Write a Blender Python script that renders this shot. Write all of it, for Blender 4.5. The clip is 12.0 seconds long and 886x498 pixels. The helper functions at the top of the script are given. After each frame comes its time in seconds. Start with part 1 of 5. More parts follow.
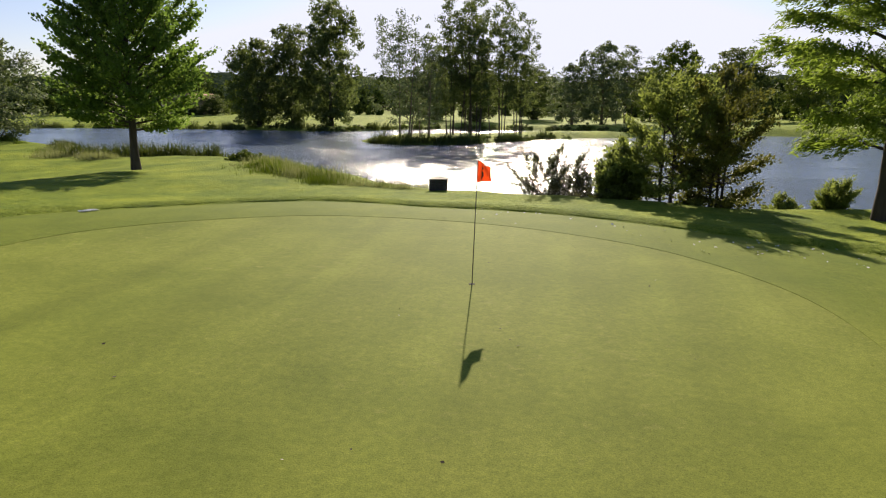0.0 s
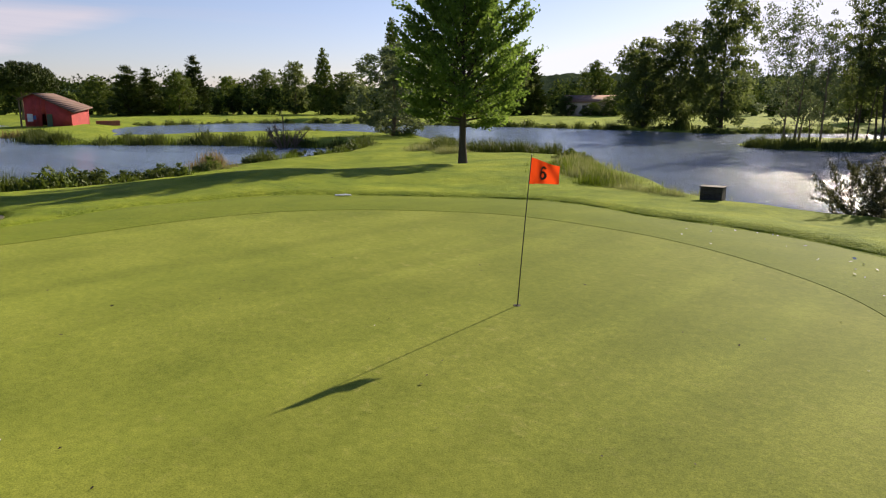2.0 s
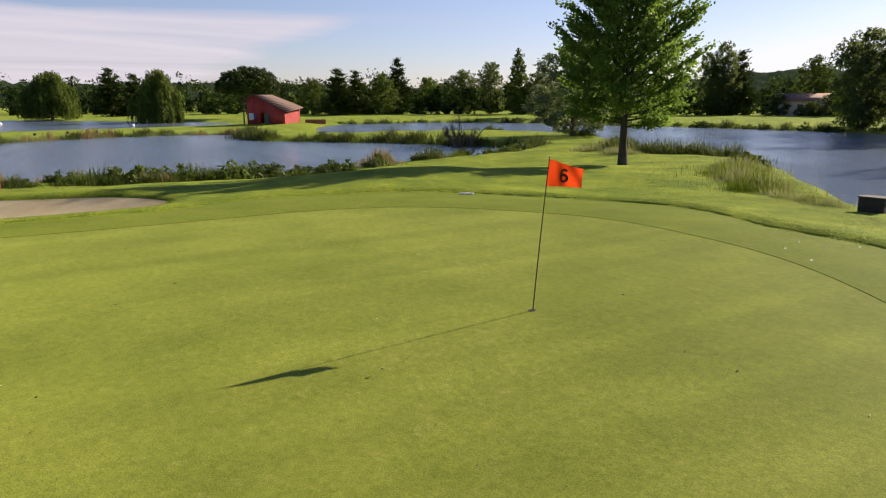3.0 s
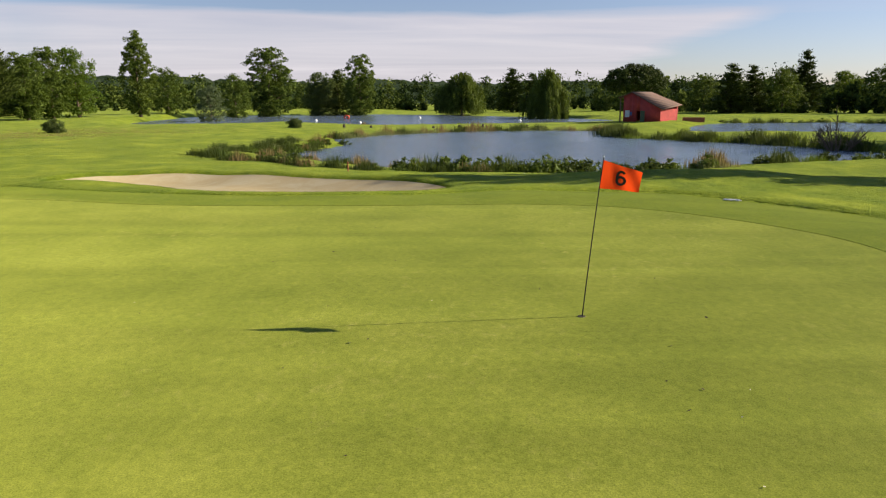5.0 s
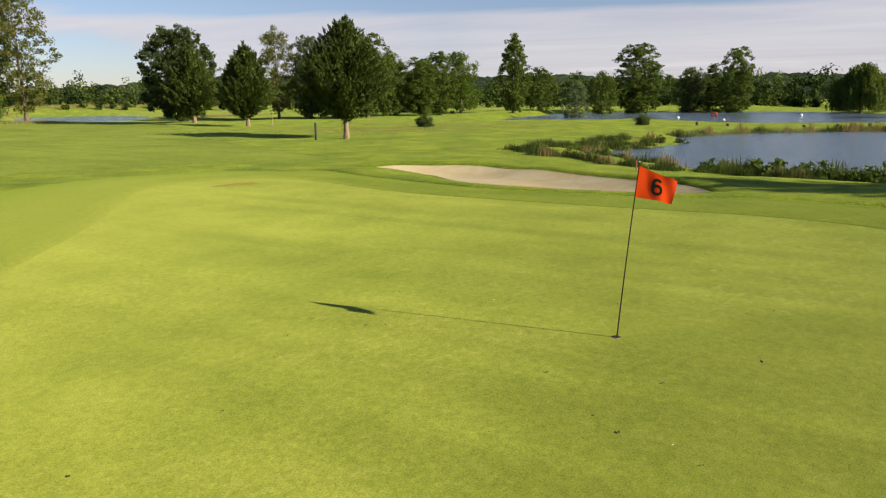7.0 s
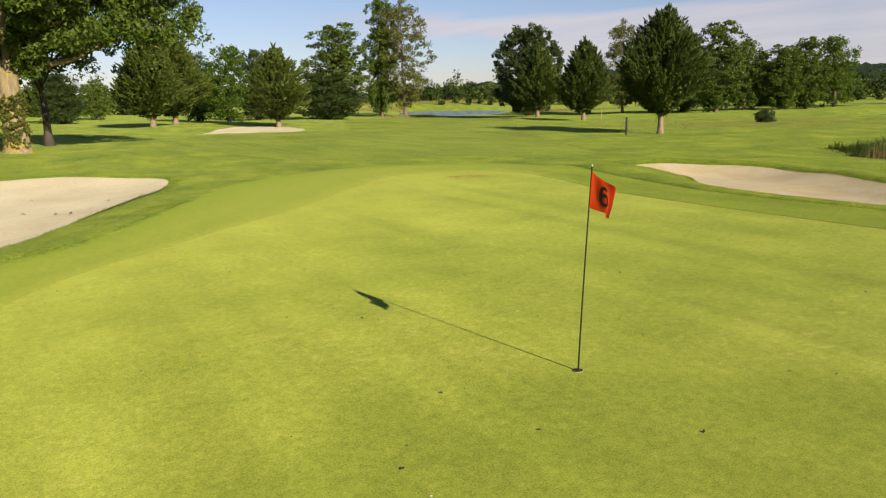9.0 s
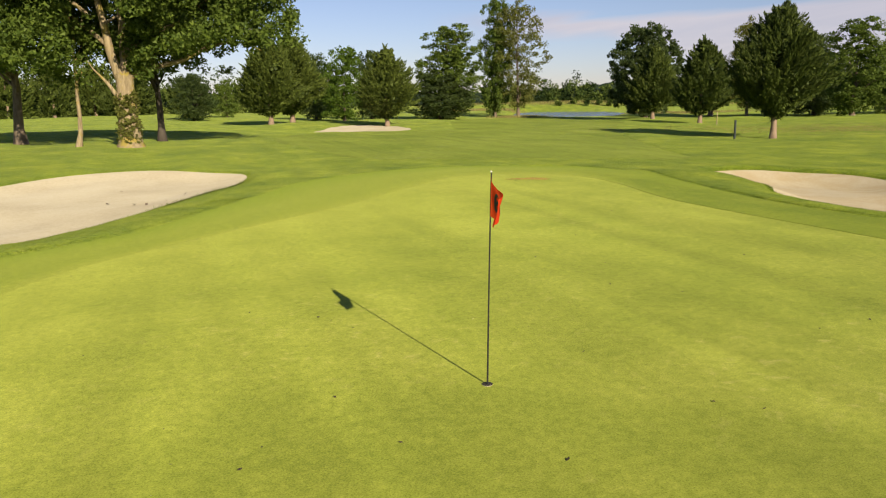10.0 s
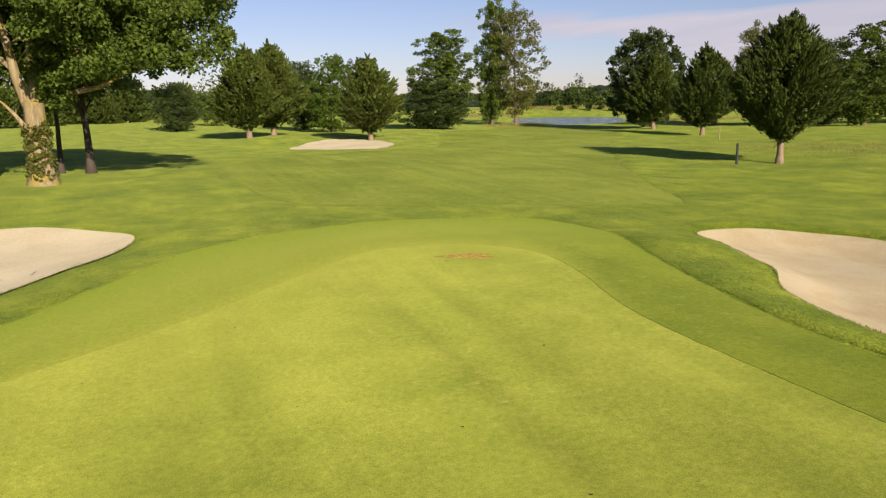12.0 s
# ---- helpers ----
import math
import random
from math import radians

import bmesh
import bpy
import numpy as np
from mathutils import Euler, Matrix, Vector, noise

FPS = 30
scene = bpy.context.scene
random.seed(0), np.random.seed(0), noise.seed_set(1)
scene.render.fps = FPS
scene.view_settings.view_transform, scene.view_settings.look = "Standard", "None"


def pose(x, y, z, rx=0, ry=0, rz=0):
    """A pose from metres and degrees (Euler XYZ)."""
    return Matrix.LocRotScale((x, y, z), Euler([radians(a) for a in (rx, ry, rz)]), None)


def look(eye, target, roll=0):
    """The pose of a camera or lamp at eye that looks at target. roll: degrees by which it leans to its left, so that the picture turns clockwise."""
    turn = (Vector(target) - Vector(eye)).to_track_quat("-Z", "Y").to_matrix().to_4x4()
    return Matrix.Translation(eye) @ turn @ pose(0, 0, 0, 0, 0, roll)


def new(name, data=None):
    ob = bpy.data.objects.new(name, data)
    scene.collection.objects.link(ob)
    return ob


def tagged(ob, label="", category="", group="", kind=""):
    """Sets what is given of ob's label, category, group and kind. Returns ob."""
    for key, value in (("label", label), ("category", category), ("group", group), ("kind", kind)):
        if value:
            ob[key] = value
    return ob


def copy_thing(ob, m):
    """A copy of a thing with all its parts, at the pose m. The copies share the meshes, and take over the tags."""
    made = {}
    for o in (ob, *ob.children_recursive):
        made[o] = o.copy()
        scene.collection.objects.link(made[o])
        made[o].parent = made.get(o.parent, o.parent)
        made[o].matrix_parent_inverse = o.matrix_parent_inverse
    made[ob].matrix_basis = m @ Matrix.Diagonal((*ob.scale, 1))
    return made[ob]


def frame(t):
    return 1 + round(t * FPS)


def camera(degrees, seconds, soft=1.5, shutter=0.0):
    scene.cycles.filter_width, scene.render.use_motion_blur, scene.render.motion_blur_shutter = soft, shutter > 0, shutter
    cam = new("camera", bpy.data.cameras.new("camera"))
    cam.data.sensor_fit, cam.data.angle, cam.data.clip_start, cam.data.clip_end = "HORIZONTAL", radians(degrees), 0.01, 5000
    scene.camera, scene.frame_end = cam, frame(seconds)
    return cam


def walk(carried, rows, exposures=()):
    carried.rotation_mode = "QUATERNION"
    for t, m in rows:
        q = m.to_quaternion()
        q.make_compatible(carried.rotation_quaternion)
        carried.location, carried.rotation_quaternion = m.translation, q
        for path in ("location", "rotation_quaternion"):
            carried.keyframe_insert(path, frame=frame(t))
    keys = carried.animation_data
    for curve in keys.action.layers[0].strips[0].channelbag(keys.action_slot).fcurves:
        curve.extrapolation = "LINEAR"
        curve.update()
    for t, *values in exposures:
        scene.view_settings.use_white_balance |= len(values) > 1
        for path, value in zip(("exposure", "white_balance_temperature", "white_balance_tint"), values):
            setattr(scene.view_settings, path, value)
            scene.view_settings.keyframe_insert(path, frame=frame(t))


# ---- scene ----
cam = camera(63.8, 12.0, 1.2)
PATH = [
    (0, (1.65, -11.862, 3.115), (1.299, -9.936, 2.706), 0.3),
    (0.5, (2.892, -10.731, 3.016), (2.287, -8.87, 2.606), 0.2),
    (1, (3.999, -9.779, 2.952), (3.13, -8.025, 2.544), 0.1),
    (1.5, (5.02, -8.88, 2.917), (3.906, -7.27, 2.51), 0.1),
    (2, (5.981, -7.993, 2.894), (4.646, -6.56, 2.487), -0.0),
    (2.5, (6.843, -7.074, 2.889), (5.321, -5.842, 2.482), -0.1),
    (3, (7.633, -6.073, 2.899), (5.956, -5.062, 2.492), -0.2),
    (3.2, (7.919, -5.681, 2.904), (6.192, -4.758, 2.496), -0.1),
    (5, (9.297, -1.885, 2.892), (7.339, -1.885, 2.481), -0.2),
    (5.5, (9.31, -0.813, 2.887), (7.371, -1.077, 2.475), -0.3),
    (6, (9.18, 0.265, 2.899), (7.291, -0.247, 2.487), -0.4),
    (6.5, (8.832, 1.297, 2.892), (7.024, 0.549, 2.479), -0.5),
    (7, (8.328, 2.295, 2.899), (6.628, 1.326, 2.486), -0.6),
    (7.5, (7.629, 3.203, 2.859), (6.065, 2.026, 2.446), -0.7),
    (7.7, (7.321, 3.546, 2.861), (5.82, 2.291, 2.449), -0.7),
    (9.3, (4.355, 5.603, 2.821), (3.427, 3.879, 2.412), -1.1),
    (9.5, (4.0, 5.823, 2.821), (3.137, 4.064, 2.415), -0.9),
    (10, (2.966, 6.098, 2.804), (2.222, 4.286, 2.398), -0.9),
    (10.5, (1.916, 5.859, 2.776), (1.181, 4.044, 2.37), -0.8),
    (11, (0.772, 4.972, 2.958), (0.04, 3.156, 2.551), -0.9),
    (11.5, (-0.489, 3.547, 3.559), (-1.217, 1.73, 3.152), -0.8),
    (12, (-1.722, 1.649, 4.249), (-2.45, -0.17, 3.846), -1.1),
]
walk(cam, [(t, look(eye, target, roll)) for t, eye, target, roll in PATH],
     exposures=((0.0, 0.82, 6500, 11), (1.0, 0.85, 6500, 12), (2.5, 0.93, 6500, 15), (4.0, 0.92, 6500, 11), (5.5, 0.88, 6500, 8), (7.5, 0.82, 6500, 6), (9.5, 0.72, 6500, 10), (10.5, 0.70, 6500, 12.5), (12.0, 0.70, 6500, 15.5)))

# ---- light ----
SUN_AZIMUTH, SUN_HEIGHT = -5.5, 24.6      # degrees clockwise from +y, and above the horizon
sun_way = Vector((math.sin(radians(SUN_AZIMUTH)) * math.cos(radians(SUN_HEIGHT)),
                  math.cos(radians(SUN_AZIMUTH)) * math.cos(radians(SUN_HEIGHT)), math.sin(radians(SUN_HEIGHT))))
sun_data = bpy.data.lights.new("sun", "SUN")
sun_data.energy, sun_data.angle, sun_data.color = 5.0, radians(0.53), (1.0, 0.87, 0.66)
sun = new("sun", sun_data)
sun.matrix_world = look(sun_way * 200, (0, 0, 0))
scene.view_settings.exposure = 0.7


class Nodes:
    """Short hand for node trees."""

    def __init__(self, tree):
        self.tree = tree
        tree.nodes.clear()

    def add(self, kind, ins=None):
        n = self.tree.nodes.new(kind)
        for k, v in (ins or {}).items():
            if isinstance(v, bpy.types.NodeSocket):
                self.tree.links.new(v, n.inputs[k])
            else:
                n.inputs[k].default_value = v
        return n

    def ramp(self, fac, stops, interpolation="LINEAR"):
        n = self.add("ShaderNodeValToRGB", {"Fac": fac})
        n.color_ramp.interpolation = interpolation
        while len(n.color_ramp.elements) < len(stops):
            n.color_ramp.elements.new(0.5)
        for e, (p, c) in zip(n.color_ramp.elements, stops):
            e.position, e.color = p, (*c, 1) if len(c) == 3 else c
        return n.outputs[0]

    def mix(self, fac, a, b, blend="MIX"):
        n = self.add("ShaderNodeMix")
        n.data_type, n.blend_type = "RGBA", blend
        for key, v in ((0, fac), (6, a), (7, b)):
            if isinstance(v, bpy.types.NodeSocket):
                self.tree.links.new(v, n.inputs[key])
            else:
                n.inputs[key].default_value = (*v, 1) if isinstance(v, tuple) and len(v) == 3 else v
        return n.outputs[2]

    def math(self, op, a, b=0.0, clamp=False):
        n = self.add("ShaderNodeMath", {0: a, 1: b})
        n.operation, n.use_clamp = op, clamp
        return n.outputs[0]

    def noise(self, vec, scale, detail=4.0, rough=0.55, distort=0.0):
        return self.add("ShaderNodeTexNoise", {"Vector": vec, "Scale": scale, "Detail": detail, "Roughness": rough, "Distortion": distort}).outputs["Fac"]

    def scaled(self, vec, s, turn=0.0):
        return self.add("ShaderNodeMapping", {"Vector": vec, "Scale": s, "Rotation": (0, 0, radians(turn))}).outputs[0]


# The sky: clear evening blue with a thin high sheet of cloud to the west and south-west
world = bpy.data.worlds.new("sky")
scene.world = world
world.use_nodes = True
N = Nodes(world.node_tree)
sky = N.add("ShaderNodeTexSky")
sky.sky_type, sky.sun_disc, sky.altitude = "NISHITA", False, 100
sky.sun_elevation, sky.sun_rotation = radians(SUN_HEIGHT), radians(SUN_AZIMUTH)
sky.air_density, sky.dust_density, sky.ozone_density = 1.0, 0.30, 1.6
direction = N.add("ShaderNodeTexCoord").outputs["Generated"]
xyz = N.add("ShaderNodeSeparateXYZ", {0: direction})
# cloud plane: direction projected on a high flat layer
up = N.math("MAXIMUM", xyz.outputs[2], 0.0)
high = N.math("ADD", up, 0.05)
flat = N.add("ShaderNodeCombineXYZ", {0: N.math("DIVIDE", xyz.outputs[0], high), 1: N.math("DIVIDE", xyz.outputs[1], high), 2: 0.0}).outputs[0]
streak = N.noise(N.scaled(flat, (0.55, 0.2, 1.0), -10), 1.0, 6, 0.6, 0.6)
sheet = N.noise(N.scaled(flat, (0.20, 0.07, 1.0), 14), 1.0, 3, 0.5, 0.3)
edge = N.math("ADD", up, N.math("ADD", N.math("MULTIPLY", N.math("SUBTRACT", streak, 0.5), 0.050), N.math("MULTIPLY", N.math("SUBTRACT", sheet, 0.5), 0.045)))
below = N.add("ShaderNodeMapRange", {0: edge, 1: 0.114, 2: 0.101}).outputs[0]
west = N.math("MULTIPLY", xyz.outputs[0], -1.0)
side = N.add("ShaderNodeMapRange", {0: west, 1: 0.74, 2: 0.90}).outputs[0]
floor_of = N.add("ShaderNodeMapRange", {0: xyz.outputs[1], 1: 0.05, 2: 0.42, 3: -0.05, 4: 0.10}).outputs[0]
below = N.math("MULTIPLY", below, N.add("ShaderNodeMapRange", {0: N.math("SUBTRACT", edge, N.math("MAXIMUM", floor_of, N.add("ShaderNodeMapRange", {0: xyz.outputs[1], 1: -0.62, 2: -0.82, 3: -0.05, 4: 0.07}).outputs[0])), 1: 0.0, 2: 0.025}).outputs[0])
south = N.add("ShaderNodeMapRange", {0: xyz.outputs[1], 1: -0.55, 2: -0.30}).outputs[0]
reach = N.math("MAXIMUM", side, N.math("MULTIPLY", N.add("ShaderNodeMapRange", {0: west, 1: 0.36, 2: 0.52}).outputs[0], N.math("SUBTRACT", 1.0, south)))
thick = N.math("ADD", 0.62, N.math("MULTIPLY", N.ramp(N.math("ADD", N.math("MULTIPLY", streak, 0.6), N.math("MULTIPLY", sheet, 0.4)), [(0.35, (0, 0, 0)), (0.65, (1, 1, 1))]), 0.36))
cover = N.math("MULTIPLY", N.math("MULTIPLY", below, reach), thick, clamp=True)
low_sky = N.add("ShaderNodeMapRange", {0: up, 1: 0.15, 2: 0.0}).outputs[0]
veil = N.mix(low_sky, (1.03, 0.965, 1.15), (0.93, 0.91, 1.18))
tinted = N.mix(1.0, N.mix(1.0, sky.outputs[0], veil, "MULTIPLY"), (9.2, 9.4, 10.9), "DARKEN")
cloud = N.mix(cover, tinted, N.mix(1.0, N.ramp(streak, [(0.36, (0.66, 0.615, 0.685)), (0.64, (0.76, 0.71, 0.755))]), (10.0, 10.0, 10.0), "MULTIPLY"))
N.add("ShaderNodeOutputWorld", {0: N.add("ShaderNodeBackground", {0: cloud, 1: 0.0548}).outputs[0]})


# ---- materials ----
def material(name):
    m = bpy.data.materials.new(name)
    m.use_nodes = True
    return m, Nodes(m.node_tree)


def finish(n, **ins):
    ins = {k.replace("_", " "): v for k, v in ins.items()}
    bsdf = n.add("ShaderNodeBsdfPrincipled", ins)
    n.add("ShaderNodeOutputMaterial", {0: bsdf.outputs[0]})
    return bsdf


def where(n):
    return n.add("ShaderNodeNewGeometry").outputs["Position"]


def bump(n, height, strength, distance):
    return n.add("ShaderNodeBump", {"Height": height, "Strength": strength, "Distance": distance}).outputs[0]


def turf(name, dark, mid, pale, patch, grain, relief, straw=0.0, stripe=0.06, sheen=0.05, shaggy=0.35, tight=0.14, lit_side=None, verge=None):
    """Mown grass: soft shades of some metres, mottling, straw-coloured flecks, blade grain and relief."""
    m, n = material(name)
    p = where(n)
    big = n.noise(p, patch, 3, 0.5, 0.4)
    small = n.noise(p, patch * 24, 5, 0.7, 0.3)
    fine = n.noise(p, grain, 3, 0.75)
    mid_size = n.noise(p, patch * 3.1, 3, 0.55, 0.3)
    tone = n.math("ADD", n.math("MULTIPLY", big, 0.42), n.math("ADD", n.math("MULTIPLY", mid_size, 0.22), n.math("MULTIPLY", small, 0.36)))
    base = n.ramp(tone, [(0.5 - tight, dark), (0.5, mid), (0.5 + tight, pale)])
    lane = n.noise(n.scaled(p, (0.9, 0.06, 1), 27), 1.0, 2, 0.5, 0.3)
    base = n.mix(1.0, base, n.ramp(lane, [(0.36, (1 - stripe,) * 3), (0.64, (1 + stripe,) * 3)]), "MULTIPLY")
    flecks = n.ramp(n.noise(n.scaled(p, (1.6, 2.1, 1), 30), 2.3, 6, 0.7, 0.5), [(0.56, (0, 0, 0)), (0.70, (1, 1, 1))])
    where_dry = n.ramp(n.noise(p, 0.22, 2, 0.5, 0.4), [(0.42, (0.15, 0.15, 0.15)), (0.62, (1, 1, 1))])
    base = n.mix(n.math("MULTIPLY", n.math("MULTIPLY", flecks, where_dry), straw), base, (0.40, 0.37, 0.11))
    if lit_side:
        # sun's bright backscatter painted in: the turf is paler on the side towards the fairway
        xy = n.add("ShaderNodeSeparateXYZ", {0: p})
        along = n.math("SUBTRACT", n.math("MULTIPLY", xy.outputs[0], 0.6), n.math("MULTIPLY", xy.outputs[1], 0.8))
        along = n.math("ADD", along, n.math("MULTIPLY", mid_size, 3.0))
        base = n.mix(n.add("ShaderNodeMapRange", {0: along, 1: 4.5, 2: 12.5, 3: 0.0, 4: lit_side[1]}).outputs[0], base, lit_side[0])
        if verge:
            # there the cut grows longer little by little, from the putting surface out to the rough
            edge = n.add("ShaderNodeAttribute")
            edge.attribute_name = "edge"
            out = n.math("ADD", edge.outputs["Fac"], n.math("MULTIPLY", n.math("SUBTRACT", small, 0.5), 0.5))
            side = n.add("ShaderNodeMapRange", {0: along, 1: 2.0, 2: 7.0, 3: 0.0, 4: 1.0}).outputs[0]
            base = n.mix(n.math("MULTIPLY", n.add("ShaderNodeMapRange", {0: out, 1: -0.08, 2: 0.16, 3: 1.0, 4: 0.0}).outputs[0], side), base, verge[0])
            base = n.mix(n.math("MULTIPLY", n.add("ShaderNodeMapRange", {0: out, 1: 0.45, 2: 1.0, 3: 0.0, 4: 1.0}).outputs[0], side), base, verge[1])
    speck = n.ramp(fine, [(0.28, (0.55, 0.57, 0.52)), (0.5, (1, 1, 1)), (0.72, (1.38, 1.34, 1.3))])
    tuft = n.ramp(n.noise(p, grain * 0.2, 4, 0.7, 0.2), [(0.34, (0.88, 0.89, 0.87)), (0.5, (1, 1, 1)), (0.66, (1.10, 1.09, 1.09))])
    colour = n.mix(1.0, n.mix(1.0, base, speck, "MULTIPLY"), tuft, "MULTIPLY")
    h = n.math("ADD", n.math("MULTIPLY", fine, 0.6), n.math("MULTIPLY", n.noise(p, grain * 0.23, 4, 0.6), 0.6))
    finish(n, Base_Color=colour, Roughness=0.8, Specular_IOR_Level=0.03, Diffuse_Roughness=shaggy, Sheen_Weight=sheen, Sheen_Roughness=0.5,
           Sheen_Tint=(0.75, 0.9, 0.25, 1), Normal=bump(n, h, 0.8, relief))
    return m


GREEN = turf("putting_turf", (0.158, 0.192, 0.024), (0.213, 0.245, 0.033), (0.275, 0.301, 0.047), 0.30, 60, 0.006, 0.55, 0.09, 0.08, 0.38, 0.118, lit_side=((0.270, 0.290, 0.046), 0.6))
FRINGE = turf("collar_turf", (0.102, 0.144, 0.012), (0.139, 0.178, 0.016), (0.182, 0.216, 0.022), 0.40, 40, 0.014, 0.25, 0.05, 0.08, 0.28, lit_side=((0.208, 0.242, 0.030), 0.85), verge=((0.255, 0.278, 0.042), (0.150, 0.202, 0.013)))
ROUGH = turf("rough_turf", (0.073, 0.124, 0.008), (0.150, 0.202, 0.013), (0.248, 0.290, 0.024), 0.34, 14, 0.17, 0.3, 0.06, 0.18, 0.0, 0.105)
FAIRWAY = turf("fairway_turf", (0.116, 0.156, 0.019), (0.151, 0.191, 0.025), (0.191, 0.230, 0.034), 0.12, 26, 0.018, 0.35, 0.10, 0.05, 0.2, 0.09)


def sand_material(name, damp):
    m, n = material(name)
    p = where(n)
    mix = n.math("ADD", n.math("MULTIPLY", n.noise(p, 0.35, 3, 0.6, 0.3), 0.6), n.math("MULTIPLY", n.noise(p, 9, 4, 0.6), 0.4))
    c = n.ramp(mix, [(0.32, (0.40, 0.34, 0.225)), (0.5, (0.485, 0.43, 0.295)), (0.68, (0.54, 0.49, 0.35))])
    stain = n.ramp(n.noise(n.scaled(p, (1, 0.6, 1), 20), 0.7, 5, 0.65, 0.8), [(0.44, (0, 0, 0)), (0.62, (1, 1, 1))])
    c = n.mix(n.math("ADD", n.math("MULTIPLY", stain, damp * 0.6), damp * 0.55), c, (0.385, 0.295, 0.150))
    rake = n.add("ShaderNodeTexWave", {"Vector": n.scaled(p, (1, 1, 1), 35), "Scale": 5.0, "Distortion": 6.0, "Detail": 2.0}).outputs["Fac"]
    h = n.math("ADD", n.math("MULTIPLY", n.noise(p, 30, 4, 0.7), 0.6), n.math("MULTIPLY", rake, 0.05))
    finish(n, Base_Color=c, Roughness=0.95, Specular_IOR_Level=0.1, Diffuse_Roughness=0.2, Normal=bump(n, h, 0.5, 0.018))
    return m


SAND = sand_material("bunker_sand", 0.06)
SAND_DAMP = sand_material("damp_sand", 0.62)


def water_material():
    m, n = material("lake_water")
    p = where(n)
    swell = n.noise(n.scaled(p, (0.8, 1.9, 1), 14), 1.0, 4, 0.65, 0.1)
    a = n.noise(n.scaled(p, (1.6, 3.4, 1), 10), 1.0, 4, 0.65, 0.4)
    b = n.noise(n.scaled(p, (5.0, 9.0, 1), -8), 1.0, 3, 0.65, 0.3)
    h = n.math("ADD", n.math("MULTIPLY", swell, 0.45), n.math("ADD", n.math("MULTIPLY", a, 0.45), n.math("MULTIPLY", b, 0.36)))
    breeze = n.ramp(n.noise(n.scaled(p, (0.05, 0.13, 1), 20), 1.0, 4, 0.55, 0.5), [(0.40, (0.35, 0.35, 0.35)), (0.62, (1, 1, 1))])
    finish(n, Base_Color=(0.120, 0.160, 0.215, 1), Roughness=0.15, IOR=1.38, Specular_IOR_Level=0.95, Normal=bump(n, n.math("MULTIPLY", h, breeze), 1.0, 0.18))
    return m


WATER = water_material()


def leaf_material(name, dark, pale, glow, through_share=0.4):
    """Leaves: colour varies from leaf to leaf and from tree to tree; light shines through."""
    m, n = material(name)
    island = n.add("ShaderNodeNewGeometry").outputs["Random Per Island"]
    each = n.add("ShaderNodeObjectInfo").outputs["Random"]
    t = n.math("ADD", n.math("MULTIPLY", island, 0.75), n.math("MULTIPLY", each, 0.25))
    c = n.ramp(t, [(0.0, dark), (0.55, tuple((a + b) / 2 for a, b in zip(dark, pale))), (1.0, pale)])
    face = n.add("ShaderNodeBsdfPrincipled", {"Base Color": c, "Roughness": 0.6, "Specular IOR Level": 0.14})
    back = n.add("ShaderNodeBsdfTranslucent", {"Color": n.mix(0.6, c, glow)})
    both = n.add("ShaderNodeMixShader", {0: through_share, 1: face.outputs[0], 2: back.outputs[0]})
    n.add("ShaderNodeOutputMaterial", {0: both.outputs[0]})
    return m


LEAF_MAPLE = leaf_material("maple_leaves", (0.038, 0.080, 0.014), (0.115, 0.180, 0.034), (0.26, 0.40, 0.06), 0.44)
LEAF_SHRUB = leaf_material("shrub_leaves", (0.060, 0.090, 0.020), (0.160, 0.200, 0.050), (0.34, 0.40, 0.08), 0.52)
LEAF_FEATHER = leaf_material("feathery_leaves", (0.060, 0.105, 0.014), (0.150, 0.215, 0.030), (0.36, 0.48, 0.06), 0.55)
LEAF_DARK = leaf_material("dark_leaves", (0.028, 0.046, 0.015), (0.094, 0.130, 0.038), (0.22, 0.27, 0.07), 0.48)
LEAF_MID = leaf_material("green_leaves", (0.034, 0.062, 0.009), (0.138, 0.188, 0.027), (0.17, 0.22, 0.026), 0.28)
LEAF_WILLOW = leaf_material("willow_leaves", (0.045, 0.072, 0.010), (0.150, 0.195, 0.028), (0.17, 0.22, 0.03), 0.3)
LEAF_PALE = leaf_material("silvery_leaves", (0.065, 0.092, 0.040), (0.165, 0.205, 0.095), (0.20, 0.25, 0.09), 0.36)
LEAF_OLIVE = leaf_material("olive_leaves", (0.070, 0.080, 0.016), (0.165, 0.172, 0.038), (0.24, 0.24, 0.04), 0.36)
LEAF_BRIGHT = leaf_material("bright_leaves", (0.046, 0.088, 0.010), (0.112, 0.168, 0.019), (0.21, 0.27, 0.028), 0.4)
LEAF_BUSH = leaf_material("bush_leaves", (0.026, 0.032, 0.016), (0.080, 0.086, 0.038), (0.13, 0.13, 0.05), 0.28)
NEEDLE = leaf_material("cedar_needles", (0.022, 0.038, 0.007), (0.100, 0.128, 0.020), (0.08, 0.11, 0.018), 0.08)
REED = leaf_material("reed_blades", (0.030, 0.050, 0.010), (0.085, 0.116, 0.024), (0.13, 0.16, 0.02), 0.28)
STRAW = leaf_material("dry_grass", (0.15, 0.11, 0.045), (0.30, 0.22, 0.09), (0.32, 0.25, 0.1), 0.3)
STRAW_PALE = leaf_material("pale_straw", (0.20, 0.18, 0.05), (0.38, 0.33, 0.12), (0.40, 0.35, 0.12), 0.4)
PALE_GRASS = leaf_material("seeding_grass", (0.12, 0.165, 0.04), (0.29, 0.29, 0.12), (0.32, 0.34, 0.12), 0.42)
